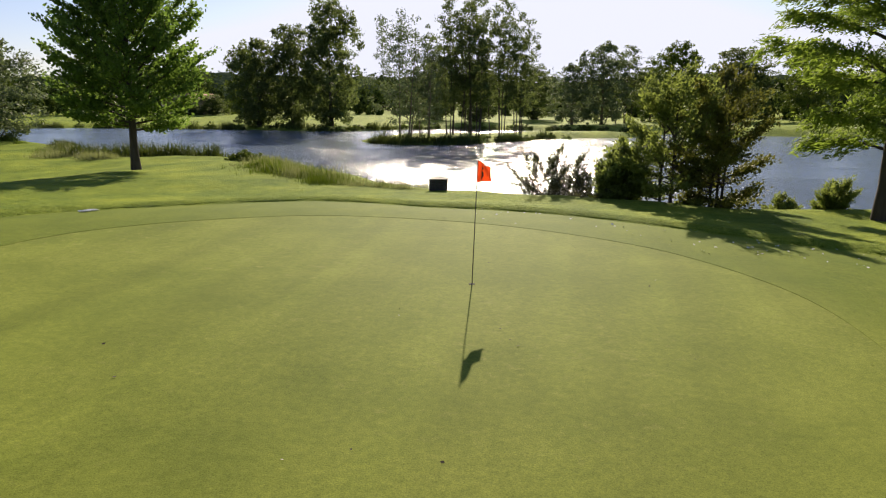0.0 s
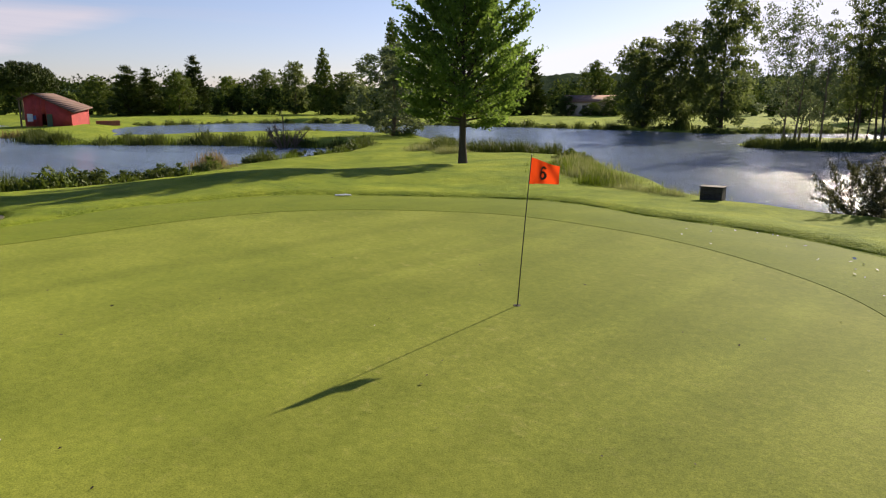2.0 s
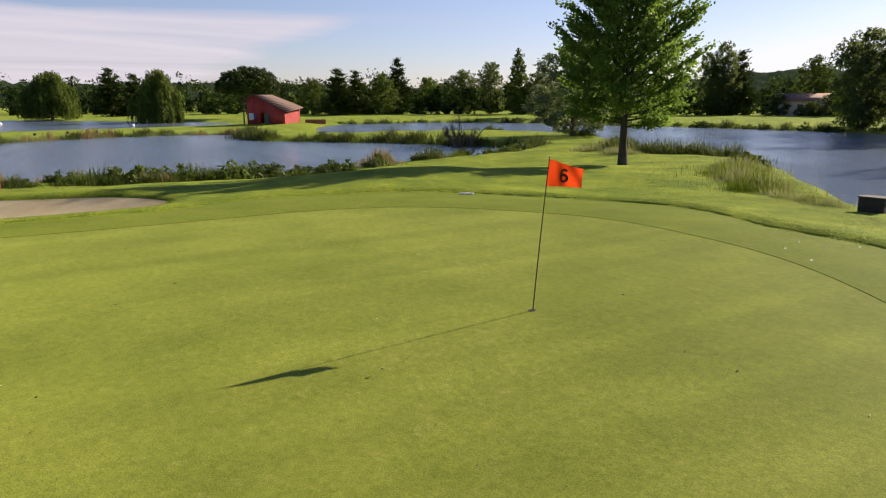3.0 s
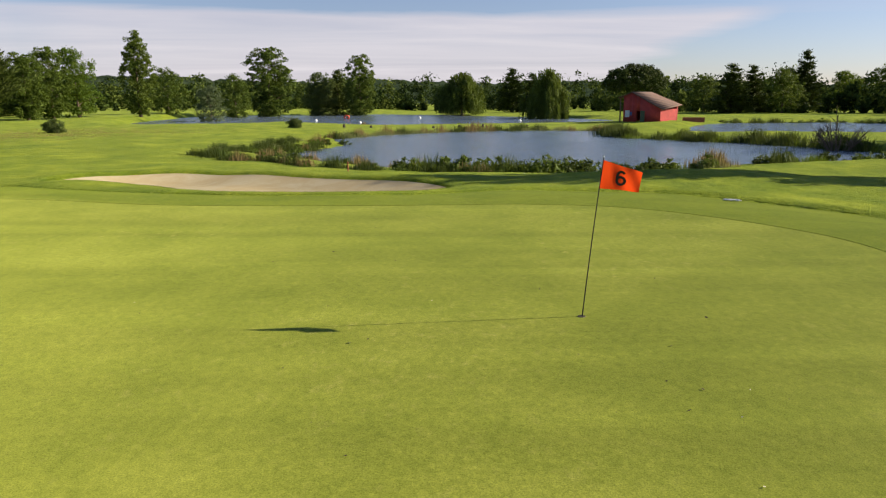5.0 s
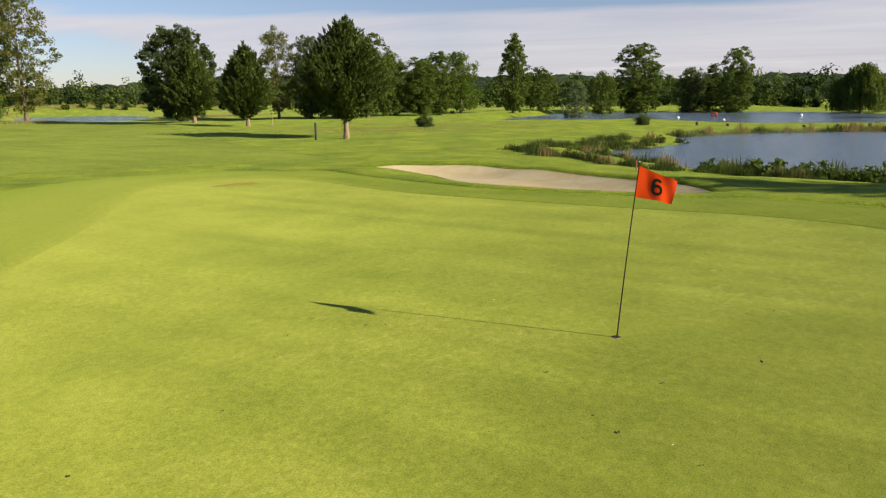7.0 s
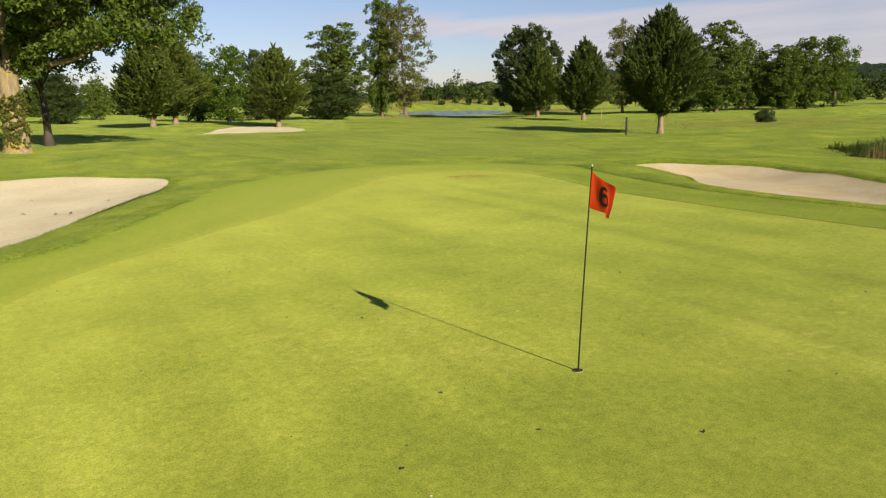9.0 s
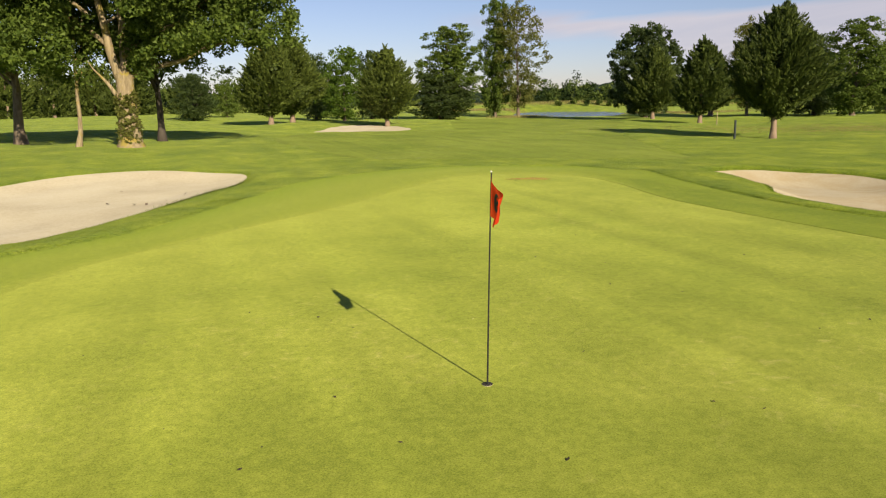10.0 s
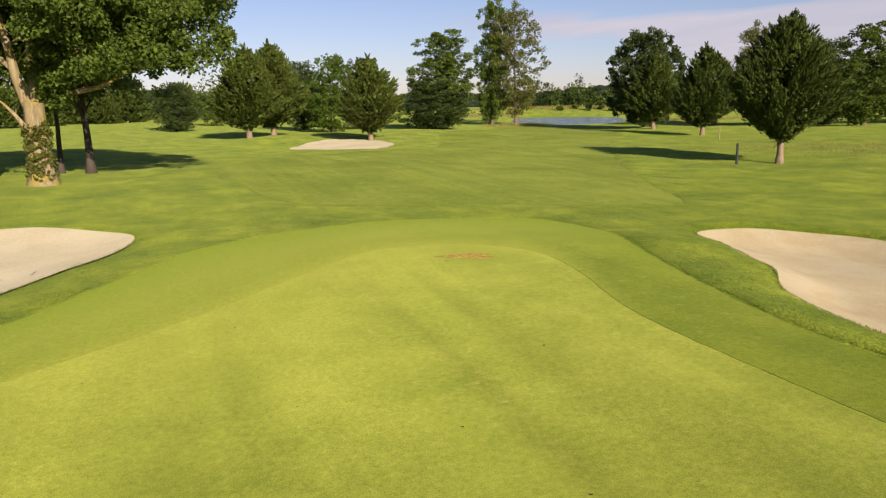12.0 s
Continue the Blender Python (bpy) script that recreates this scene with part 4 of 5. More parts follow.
stand(tree("birch_tree", "column", 11.0, 4.5, 4.0, LEAF_MID, BARK_PALE, 64, 80, 40, 0.24, 0.5, 0.15, 0.2, 0.4, 0.6, limbs=12, lean=0.12, label="slim leaning tree with a pale trunk"), 6.8, -42.6)

# models for the trees further off
MODEL = {}
for key, args in {
    "broad": ("broad", 12.6, 9.5, 0.6, LEAF_MID, BARK_MID, 71, 300, 44, 0.36, 0.66, 0.3, 0.12, 0.24),
    "dark": ("broad", 13.8, 8.2, 0.3, LEAF_DARK, BARK_DARK, 72, 330, 42, 0.36, 0.72, 0.3, 0.12, 0.28),
    "tall": ("oval", 17.0, 7.4, 0.9, LEAF_MID, BARK_MID, 73, 420, 44, 0.36, 0.58, 0.3, 0.12, 0.12),
    "poplar": ("spindle", 16.2, 6.6, 0.6, LEAF_WILLOW, BARK_MID, 74, 330, 42, 0.36, 0.54, 0.25, 0.12, 0.14),
    "silver": ("broad", 9.5, 6.0, 0.5, LEAF_PALE, BARK_MID, 75, 230, 46, 0.25, 0.5, 0.2, 0.12, 0.24),
    "olive": ("column", 23, 9.5, 2.0, LEAF_OLIVE, BARK_MID, 76, 290, 44, 0.36, 0.8, 0.3, 0.15, 0.32),
    "bright": ("broad", 11.6, 8.0, 0.6, LEAF_BRIGHT, BARK_MID, 77, 190, 52, 0.36, 0.75, 0.25, 0.15, 0.3),
    "spruce": ("cone", 14.2, 5.8, 0.3, NEEDLE, BARK_DARK, 78, 210, 48, 0.42, 0.56, 0.22, 0.1, 0.18),
    "pine": ("umbrella", 11.0, 14.0, 5.6, NEEDLE, BARK_MID, 79, 520, 50, 0.34, 0.55, 0.35, 0.3, 0.03),
    "airy": ("column", 14.2, 5.2, 3.0, LEAF_DARK, BARK_DARK, 81, 170, 44, 0.24, 0.5, 0.15, 0.15, 0.5),
    "birch": ("column", 12.6, 6.8, 1.8, LEAF_PALE, BARK_MID, 82, 150, 46, 0.22, 0.6, 0.16, 0.15, 0.5),
}.items():
    kinds = {"broad": "leafy green tree beyond the course", "dark": "dense dark tree beyond the water", "tall": "tall leafy tree on the far bank", "poplar": "slim tall poplar on the far bank",
             "silver": "silvery willow by the far bank", "olive": "tall airy tree with olive-brown leaves", "bright": "bright green leafy tree on the far bank", "spruce": "dark pointed spruce beyond the lakes",
             "pine": "dark flat-topped umbrella pine behind the hut", "airy": "slender tree with bare lower stems on the islet", "birch": "pale airy birch on the islet"}
    MODEL[key] = tree({"spruce": "spruce_tree", "pine": "pine_tree", "poplar": "poplar_tree", "birch": "birch_tree"}.get(key, "tree"), *args,
                      limbs=9, stems=5 if key == "airy" else 3 if key == "birch" else 1, slim=0.6, sprays=key == "spruce", lean=0.02, label=kinds[key], tri=True)
MODEL["willow"] = weeping_tree("willow_tree", 10.6, 9.4, LEAF_WILLOW, BARK_MID, 80, 420, "weeping willow on the far lake shore")
used = set()


def plant(key, x, y, tall, wide=0.0):
    """A tree of a model at a place, scaled to a height and, if given, a width."""
    base = {"broad": (12, 9.5), "dark": (13, 8), "tall": (17, 8), "poplar": (16, 7.4), "silver": (9, 6), "olive": (22, 9.5), "bright": (11, 8), "spruce": (14, 4.3),
            "pine": (11.5, 14.5), "willow": (10.5, 10), "airy": (13.5, 5.2), "birch": (12, 6.8)}[key]
    tall *= 1.06
    s = (wide / base[1]) if wide else tall / base[0]
    turn = (x * 37 + y * 91) % 360
    if key in used:
        return again(MODEL[key], x, y, s, turn, tall=tall / base[0] / s)
    used.add(key)
    return stand(MODEL[key], x, y, s, turn, 0.05, tall / base[0] / s)


for row in (
    # lake, north shore and islet
    ("silver", -51, 45.5, 8.6, 9.0), ("poplar", -118, 108, 20, 6.2), ("poplar", -112, 114, 19, 6), ("dark", -46, 92, 11.6, 8.0), ("dark", -41, 93, 13.2, 7.2), ("dark", -34.8, 93, 16.4, 8.6), ("broad", -49.5, 96, 10.2, 6.6),
    ("birch", -17, 64.5, 11.8, 7), ("airy", -12.6, 70, 13.4, 5), ("airy", -9.5, 70.5, 14.2, 5.6), ("airy", -7, 74, 13.9, 4.8), ("airy", -11, 73.5, 13.5, 5), ("airy", -5, 76, 12.5, 4.5), ("birch", -14.5, 66, 9.5, 5),
    ("silver", 1, 113, 9, 8), ("silver", 6, 113, 12, 8.5), ("airy", 10.5, 118, 11.6, 7), ("dark", -7, 138, 10, 8), ("dark", -16, 120, 10, 8), ("broad", 22, 147, 14, 12), ("dark", 34, 145, 13, 12), ("broad", 46, 140, 13, 11), ("dark", -26, 132, 11, 9), ("broad", 58, 132, 13, 12), ("dark", 70, 122, 12, 11), ("broad", 16, 135, 9, 8),
    # beyond the western lakes
    ("pine", -160, 42.6, 11.3, 15.0), ("willow", -153.6, 21.8, 10.4, 9.4), ("willow", -190, 3.5, 9.8, 12.6), ("spruce", -176.5, 72, 11.4, 7), ("spruce", -179.5, 78.5, 11.0, 5.6), ("spruce", -187.5, 95.8, 15, 6), ("broad", -172, 83, 9.6, 8),
    ("tall", -185.3, -48.2, 17.8, 13), ("dark", -197.8, -37, 11.8, 8.4), ("spruce", -203.5, -32.7, 13, 6.5), ("tall", -194.4, -25, 16.5, 8.8), ("poplar", -147, -67, 16.0, 8.4), ("silver", -143, -50.5, 7.7, 5.8),
    ("tall", -121, -76.4, 11, 7.4), ("tall", -127.3, -75.3, 12.4, 7.6), ("bright", -134, -73.7, 11.8, 8), ("broad", -173.6, -54, 10.4, 8), ("broad", -168.5, -69, 9.6, 9), ("spruce", -219.7, 20, 12.4, 7), ("spruce", -219, 26.5, 11, 6), ("bright", -178, 102, 9.4, 8), ("broad", -188, 69, 8.8, 8.4), ("spruce", -185, 89.4, 10.7, 7),
    ("dark", -164.7, 114, 13, 6.6), ("poplar", -152, 114.3, 15.9, 6.2), ("dark", -152, 122.5, 10.5, 10), ("broad", -173.4, 110, 11, 10), ("dark", -109, 144, 15.6, 6.2), ("spruce", -109.2, 150, 14.5, 6), ("dark", -111.6, 142, 13.6, 6), ("broad", -98, 164, 12.3, 9.6), ("dark", -97, 149, 4.6, 5), ("dark", -85, 151, 4.4, 6), ("broad", -90, 150, 3.0, 4),
    # south-west and south, round the fairway
    ("olive", -103, -99, 16.2, 8), ("dark", -107, -94, 14.5, 8), ("tall", -107, -80, 14.7, 10), ("broad", -118, -82, 11.6, 7.5), ("spruce", -152, -102, 11.6, 7.4), ("broad", -147.5, -91.4, 10.8, 8.6), ("dark", -111, -91, 13, 9.6),
    ("bright", -31.5, -125, 11.8, 8.8), ("dark", -28.6, -136, 11.4, 7.6), ("dark", -40.8, -138, 12.4, 8), ("tall", -55.7, -132.7, 17.6, 13.5), ("dark", -52.8, -130, 8.4, 13), ("tall", -78, -155.4, 27, 8.6), ("olive", -82.1, -151, 24.8, 12), ("dark", -6.3, -144, 8.2, 8), ("broad", -16.6, -183, 8.4, 7),
):
    plant(*row)

# woods that close the view all round
def woods_material():
    """Mixed far trees: the green varies from tree to tree and from leaf to leaf."""
    m, n = material("woods_leaves")
    p = where(n)
    stand_by = n.ramp(n.noise(p, 0.11, 2, 0.5), [(0.36, (0.024, 0.040, 0.013)), (0.5, (0.060, 0.088, 0.020)), (0.64, (0.125, 0.158, 0.034))])
    leafy = n.ramp(n.add("ShaderNodeNewGeometry").outputs["Random Per Island"], [(0, (0.6, 0.6, 0.6)), (1, (1.35, 1.35, 1.35))])
    c = n.mix(1.0, stand_by, leafy, "MULTIPLY")
    face = n.add("ShaderNodeBsdfDiffuse", {"Color": c})
    back = n.add("ShaderNodeBsdfTranslucent", {"Color": c})
    n.add("ShaderNodeOutputMaterial", {0: n.add("ShaderNodeMixShader", {0: 0.2, 1: face.outputs[0], 2: back.outputs[0]}).outputs[0]})
    return m


WOODS = woods_material()


def woods():
    rng = np.random.RandomState(5)
    spots = []
    for ring, (dist, step, lowest, highest) in enumerate(((212, 4.4, 2, 5), (230, 6.5, 5, 10), (248, 5.5, 8, 13), (275, 6.0, 10, 16), (190, 3.4, 4, 9))):
        a = 0.0
        while a < 2 * math.pi:
            r = dist * (1 + 0.09 * math.sin(a * 3 + ring) + 0.06 * rng.rand())
            px, py = -45 + r * math.cos(a), -25 + r * math.sin(a)
            if ring < 4 or (px < -95 and py > 45):
                spots.append((px, py, lowest + (highest - lowest) * rng.rand()))
            a += step * (0.6 + 0.8 * rng.rand()) / r
    x, y, tall = np.array(spots).T
    gap = np.minimum.reduce([outside(loops[k], x, y) for k in ("far_lake", "far_pond", "fairway", "lake")])
    keep = (gap > 8) & ~((x > -135) & (x < -70) & (y < -120))
    z, pieces = height(x, y), []
    for px, py, pz, t in zip(x[keep], y[keep], z[keep], tall[keep]):
        kind = ("broad", "broad", "column", "cone")[rng.randint(4)]
        pts, _, _ = crown_points(rng, kind, 16, 0.2, t, t * (0.42 if kind == "broad" else 0.28), 0.2, 0.3)
        pieces.append(leaves(rng, pts + np.array((px, py, pz)), 22 if t > 6 else 12, t * 0.16, 0.95, 0.75, tri=True))
    v, f = joined(pieces)
    tagged(part("woods", mesh_from("woods", v, f, WOODS)), "dense dark green woods closing the view", "woods", kind="stuff")


woods()

# ---- the flag and the things on and round the green ----
POLE_PAINT = plain("pole_black", (0.02, 0.02, 0.022), 0.35, 0.0, 0.2, 30)
CUP_WHITE = plain("cup_white", (0.75, 0.74, 0.70), 0.4, 0.0, 0.08, 20)
BLACK = plain("black_ink", (0.012, 0.012, 0.014), 0.6, 0.0, 0.1, 30)
CLOTH_WHITE = plain("white_cloth", (0.72, 0.72, 0.76), 0.85, 0.0, 0.15, 25, 0.006)
HOLE_SHADE = plain("hole_shade", (0.03, 0.022, 0.014), 0.95, 0.0, 0.3, 40, 0.01)


def flag_cloth():
    m, n = material("flag_cloth")
    p = n.add("ShaderNodeTexCoord").outputs["Object"]
    weave = n.noise(p, 60, 3, 0.6)
    c = n.ramp(weave, [(0.3, (0.66, 0.040, 0.009)), (0.7, (0.82, 0.058, 0.013))])
    face = n.add("ShaderNodeBsdfPrincipled", {"Base Color": c, "Roughness": 0.7, "Specular IOR Level": 0.2, "Normal": bump(n, weave, 0.3, 0.002)})
    back = n.add("ShaderNodeBsdfTranslucent", {"Color": (0.9, 0.085, 0.012, 1)})
    n.add("ShaderNodeOutputMaterial", {0: n.add("ShaderNodeMixShader", {0: 0.45, 1: face.outputs[0], 2: back.outputs[0]}).outputs[0]})
    return m


def flagstick():
    thing = tagged(new("golf_flag"), "orange golf flag with black six on a thin dark pole", "golf flag")
    top = np.array((0.05, 0.20, 2.165))
    ts = np.linspace(0, 1, 14)[:, None]
    bend = np.array((0, 0.035, 0)) * (ts ** 2 - ts)
    part("pole", mesh_from("pole", *tube(top * ts + bend + np.array((0, 0, -0.10)) * (1 - ts), np.linspace(0.0095, 0.0065, 14), 10), POLE_PAINT, True), thing, "thin black pole")
    bm = bmesh.new()
    bmesh.ops.create_uvsphere(bm, u_segments=10, v_segments=8, radius=0.009, matrix=Matrix.Translation(top))
    part("finial", from_bm("finial", bm, CUP_WHITE, True), thing, "small pale knob")
    # cloth: hangs from the pole's top and flies along the wind
    wind, length, drop = np.array((0.30, 0.95, 0.0)), 0.50, 0.37
    side = np.array((0.95, -0.30, 0.0))

    def on_cloth(u, v, out=0.0):
        at_pole = top * (1 - 0.02) - np.array((0.009, 0.035, 0.37)) * v
        wave = 0.045 * np.sin(u * 6.5 + v * 1.6) * u ** 0.7 + 0.015 * np.sin(u * 13 - v * 4) * u
        sag = -0.15 * u * (1 - v) - 0.03 * u * v
        return at_pole + wind * (u * length * (1 - 0.06 * np.sin(u * 3) ** 2)) + side * (wave + out) + np.array((0, 0, sag))

    nu, nv = 26, 18
    grid = np.array([[on_cloth(u, v) for v in np.linspace(0, 1, nv)] for u in np.linspace(0, 1, nu)]).reshape(-1, 3)
    i, j = np.meshgrid(np.arange(nu - 1), np.arange(nv - 1), indexing="ij")
    faces = np.stack([i * nv + j, i * nv + j + 1, (i + 1) * nv + j + 1, (i + 1) * nv + j], -1).reshape(-1, 4)
    cloth = part("flag", mesh_from("flag", grid, faces, flag_cloth(), True), thing, "bright orange waving cloth")
    # the figure, printed through on both faces: a stem that curls into a ring
    turn = np.linspace(0, 2 * np.pi, 28)
    ring = [(0.53 + 0.105 * math.cos(a), 0.62 + 0.155 * math.sin(a)) for a in turn]
    tail = [(0.425 + 0.0 * a, 0.62 - 0.10 * a) for a in np.linspace(0, 1, 4)] + [(0.53 - 0.105 * math.cos(a), 0.45 - 0.21 * math.sin(a)) for a in np.linspace(0.3, 2.35, 14)]
    for stroke in (ring, tail):
        s = np.array(stroke)
        d = np.gradient(s, axis=0) * np.array((length, drop))
        nrm = np.stack([-d[:, 1], d[:, 0]], -1) / (np.linalg.norm(d, axis=1)[:, None] + 1e-9) * 0.018 / np.array((length, drop))
        for out in (0.0025, -0.0025):
            v = np.array([on_cloth(*(q + w * k), out) for q, w in zip(s, nrm) for k in (1, -1)])
            k = np.arange(len(s) - 1)[:, None] * 2
            part("numeral", mesh_from("numeral", v, k + np.array([[0, 1, 3, 2]]), BLACK), cloth, "black printed figure six")
    return thing


flagstick()


def hole_cup():
    """The cup in the green: pale liner, and shade inside painted as dark disc."""
    thing = tagged(new("golf_hole"), "round hole in the putting green with a pale liner", "golf hole")
    a = np.linspace(0, 2 * np.pi, 24, endpoint=False)
    v, f = tube([(0, 0, 0.0018), (0, 0, -0.03)], [0.0555, 0.0555], 24)
    part("rim", mesh_from("rim", v, f, plain("cup_liner", (0.36, 0.32, 0.22), 0.5, 0.0, 0.1, 20), True), thing, "thin pale rim")
    # flat disc just above the turf, coloured dark for the hole's shade
    v = np.concatenate([[(0, 0, 0.0022)], np.stack([0.055 * np.cos(a), 0.055 * np.sin(a), np.full(24, 0.0024)], -1)])
    part("bottom", mesh_from("bottom", v, [(0, 1 + i, 1 + (i + 1) % 24) for i in range(24)], HOLE_SHADE), thing, "dark disc painted as the shade inside the hole")
    return thing


hole_cup()


def towel(x, y):
    thing = tagged(new("towel"), "crumpled white towel lying on the collar", "towel")
    r = np.random.RandomState(3)
    u, v = np.meshgrid(np.linspace(-1, 1, 22), np.linspace(-1, 1, 14), indexing="ij")
    px, py = u * 0.36 + 0.05 * np.sin(v * 4), v * 0.17 + 0.05 * np.sin(u * 5)
    pz = 0.02 + 0.05 * np.abs(np.sin(u * 5 + v * 3)) * (1 - 0.4 * u * u) + 0.02 * r.rand(*u.shape)
    i, j = np.meshgrid(np.arange(21), np.arange(13), indexing="ij")
    f = np.stack([i * 14 + j, (i + 1) * 14 + j, (i + 1) * 14 + j + 1, i * 14 + j + 1], -1).reshape(-1, 4)
    me = mesh_from("cloth", np.stack([px, py, pz], -1).reshape(-1, 3), f, CLOTH_WHITE, True)
    ob = part("cloth", me, thing)
    ob.modifiers.new("thickness", "SOLIDIFY").thickness = 0.012
    thing.matrix_basis = pose(x, y, z_at(x, y) + 0.012, 0, 0, 55) @ Matrix.Diagonal((0.68, 0.68, 0.8, 1))


towel(-12.69, 7.12)


def lake_box(x, y, turn):
    """A dark timber box at the lake's edge."""
    wood = plain("weathered_dark_timber", (0.035, 0.030, 0.026), 0.85, 0.0, 0.35, 9, 0.01)
    lid = plain("worn_grey_lid", (0.045, 0.04, 0.036), 0.85, 0.0, 0.3, 9, 0.01)
    thing = tagged(new("timber_box"), "dark weathered timber box on the lake bank", "box")
    for k in range(4):
        for side in (-1, 1):
            part("board", from_bm("board", box_bm(0.84, 0.035, 0.15, (0, side * 0.28, k * 0.155), 0.008), wood), thing)
            part("board", from_bm("board", box_bm(0.035, 0.525, 0.15, (side * 0.40, 0, k * 0.155), 0.008), wood), thing)
    part("lid", from_bm("lid", box_bm(0.92, 0.66, 0.04, (0, 0, 0.622), 0.01), lid), thing, "worn grey lid")
    thing.matrix_basis = pose(x, y, max(z_at(x, y), WATER_Z - 0.06) - 0.04, 0, 0, turn) @ Matrix.Diagonal((0.84, 0.84, 0.84, 1))
    return thing


lake_box(-3.5, 15.35, 8)
lake_box(-44.2, 46.2, 30)


def post(x, y, tall, thick, colour, name, label):
    thing = tagged(new(name), label, "post")
    mat = plain(name + "_paint", colour, 0.7, 0.0, 0.25, 14)
    part("shaft", mesh_from("shaft", *tube([(0, 0, -0.2), (0, 0, tall * 0.5), (0.01, 0, tall)], [thick, thick, thick * 0.95], 8), mat, True), thing)
    bm = bmesh.new()
    bmesh.ops.create_cone(bm, segments=8, cap_ends=True, radius1=thick * 1.1, radius2=thick * 0.4, depth=0.05, matrix=Matrix.Translation((0.01, 0, tall + 0.02)))
    part("cap", from_bm("cap", bm, mat), thing)
    thing.matrix_basis = pose(x, y, z_at(x, y))


post(-40.5, -38.1, 1.5, 0.09, (0.02, 0.03, 0.025), "marker_post", "dark slim marker post beside the fairway")
post(-26.2, -6.6, 0.5, 0.03, (0.36, 0.09, 0.05), "hazard_stake", "short red stake at the edge of the pond bank")
post(-62, -63, 1.5, 0.05, (0.30, 0.24, 0.12), "wooden_stake", "thin pale wooden stake in the rough")


# ---- the hut, the low wall and the house over the water ----
RED = plain("red_render", (0.36, 0.042, 0.040), 0.85, 0.0, 0.2, 1.5, 0.01)
TILE = plain("roof_tile", (0.13, 0.075, 0.055), 0.85, 0.0, 0.3, 3, 0.01)
GREY_GREEN = plain("green_door", (0.06, 0.09, 0.05), 0.7, 0.0, 0.2, 4)
NOTICE_BLUE = plain("notice_blue", (0.06, 0.10, 0.30), 0.6, 0.0, 0.15, 3)
NOTICE = plain("notice_white", (0.6, 0.62, 0.66), 0.6, 0.0, 0.15, 3)
BRICK = plain("brick_wall", (0.30, 0.10, 0.06), 0.9, 0.0, 0.3, 3, 0.01)
GLASS = plain("dark_pane", (0.02, 0.025, 0.03), 0.1, 0.0, 0.1, 3)
RENDER_PALE = plain("pale_render", (0.55, 0.45, 0.36), 0.9, 0.0, 0.15, 1.0, 0.01)


def roof_slab(name, corners, thick, mat, parent):
    c = np.array(corners, float)
    v = np.concatenate([c, c - np.array((0, 0, thick))])
    f = [(0, 1, 2, 3), (7, 6, 5, 4), (0, 4, 5, 1), (1, 5, 6, 2), (2, 6, 7, 3), (3, 7, 4, 0)]
    return part(name, mesh_from(name, v, f, mat), parent)


def hut(x, y, turn):
    """A red hut with one tall end: its roof falls from left to right."""
    thing = tagged(new("hut"), "red rendered hut with a sloping brown tiled roof at the lake", "hut")
    w, d, tall, low, high = 7.1, 5.8, 4.6, 1.9, 2.6
    peak = -w / 2 + 1.6

    def top_at(px, eave):
        return tall - 0.6 + (px + w / 2) / 1.6 * 0.6 if px < peak else tall + (eave - tall) * (px - peak) / (w / 2 - peak)

    # long walls in upright pieces round the way through, with real thickness
    for side, eave in ((-1, low), (1, high)):
        y0 = side * (d / 2 - 0.12)
        for x0, x1, foot in ((-w / 2, peak, -0.5), (peak, -1.0, -0.5), (-1.0, -0.28, 1.55), (-0.28, w / 2, -0.5)):
            ring = [(x0, foot), (x1, foot), (x1, top_at(x1, eave)), (x0, top_at(x0, eave))]
            v = [(a, y0 + k, c) for k in (-0.12, 0.12) for a, c in ring]
            part("wall", mesh_from("wall", v, [(0, 1, 2, 3), (7, 6, 5, 4), (0, 4, 5, 1), (1, 5, 6, 2), (2, 6, 7, 3), (3, 7, 4, 0)], RED), thing)
    part("wall", from_bm("wall", box_bm(0.24, d - 0.48, tall - 0.1, (-w / 2 + 0.12, 0, -0.5), 0.0), RED), thing)
    part("wall", from_bm("wall", box_bm(0.24, d - 0.48, low + 0.45, (w / 2 - 0.12, 0, -0.5), 0.0), RED), thing)
    e = 0.35
    near_y, far_y = -d / 2 - e, d / 2 + e
    for k in range(12):
        f0, f1 = k / 12, (k + 1) / 12 + 0.012
        row = []
        for f, yy, eave in ((f0, near_y, low), (f1, near_y, low), (f1, far_y, high), (f0, far_y, high)):
            row.append((peak + (w / 2 + 0.5 - peak) * f, yy, tall + 0.17 + (eave - 0.1 - tall) * f * 1.05 + (0.03 if f == f1 else 0.0)))
        roof_slab("tile_row", row, 0.13, TILE, thing)
    roof_slab("roof", [(-w / 2 - 0.9, near_y, tall - 0.80), (peak, near_y, tall + 0.16), (peak, far_y, tall + 0.16), (-w / 2 - 0.9, far_y, tall - 0.80)], 0.14, TILE, thing)
    part("door", from_bm("door", box_bm(0.82, 0.08, 2.05, (0.22, -d / 2 - 0.04, -0.5), 0.01), GREY_GREEN), thing, "grey-green door")
    for k, (bx, bz, bw, bh, mat) in enumerate(((-2.75, 0.45, 0.85, 1.15, NOTICE), (-2.05, 0.75, 0.45, 0.6, NOTICE_BLUE))):
        part("notice_board", from_bm("notice_board", box_bm(bw, 0.06, bh, (bx, -d / 2 - 0.03, bz), 0.01), mat), thing, "white notice board" if k == 0 else "small blue notice")
    part("porch_post", from_bm("porch_post", box_bm(0.20, 0.20, 4.3, (-w / 2 - 0.7, -d / 2 + 0.1, -0.5), 0.02), BARK_MID), thing, "timber porch post")
    thing.matrix_basis = pose(x, y, z_at(x, y) + 0.3, 0, 0, turn)


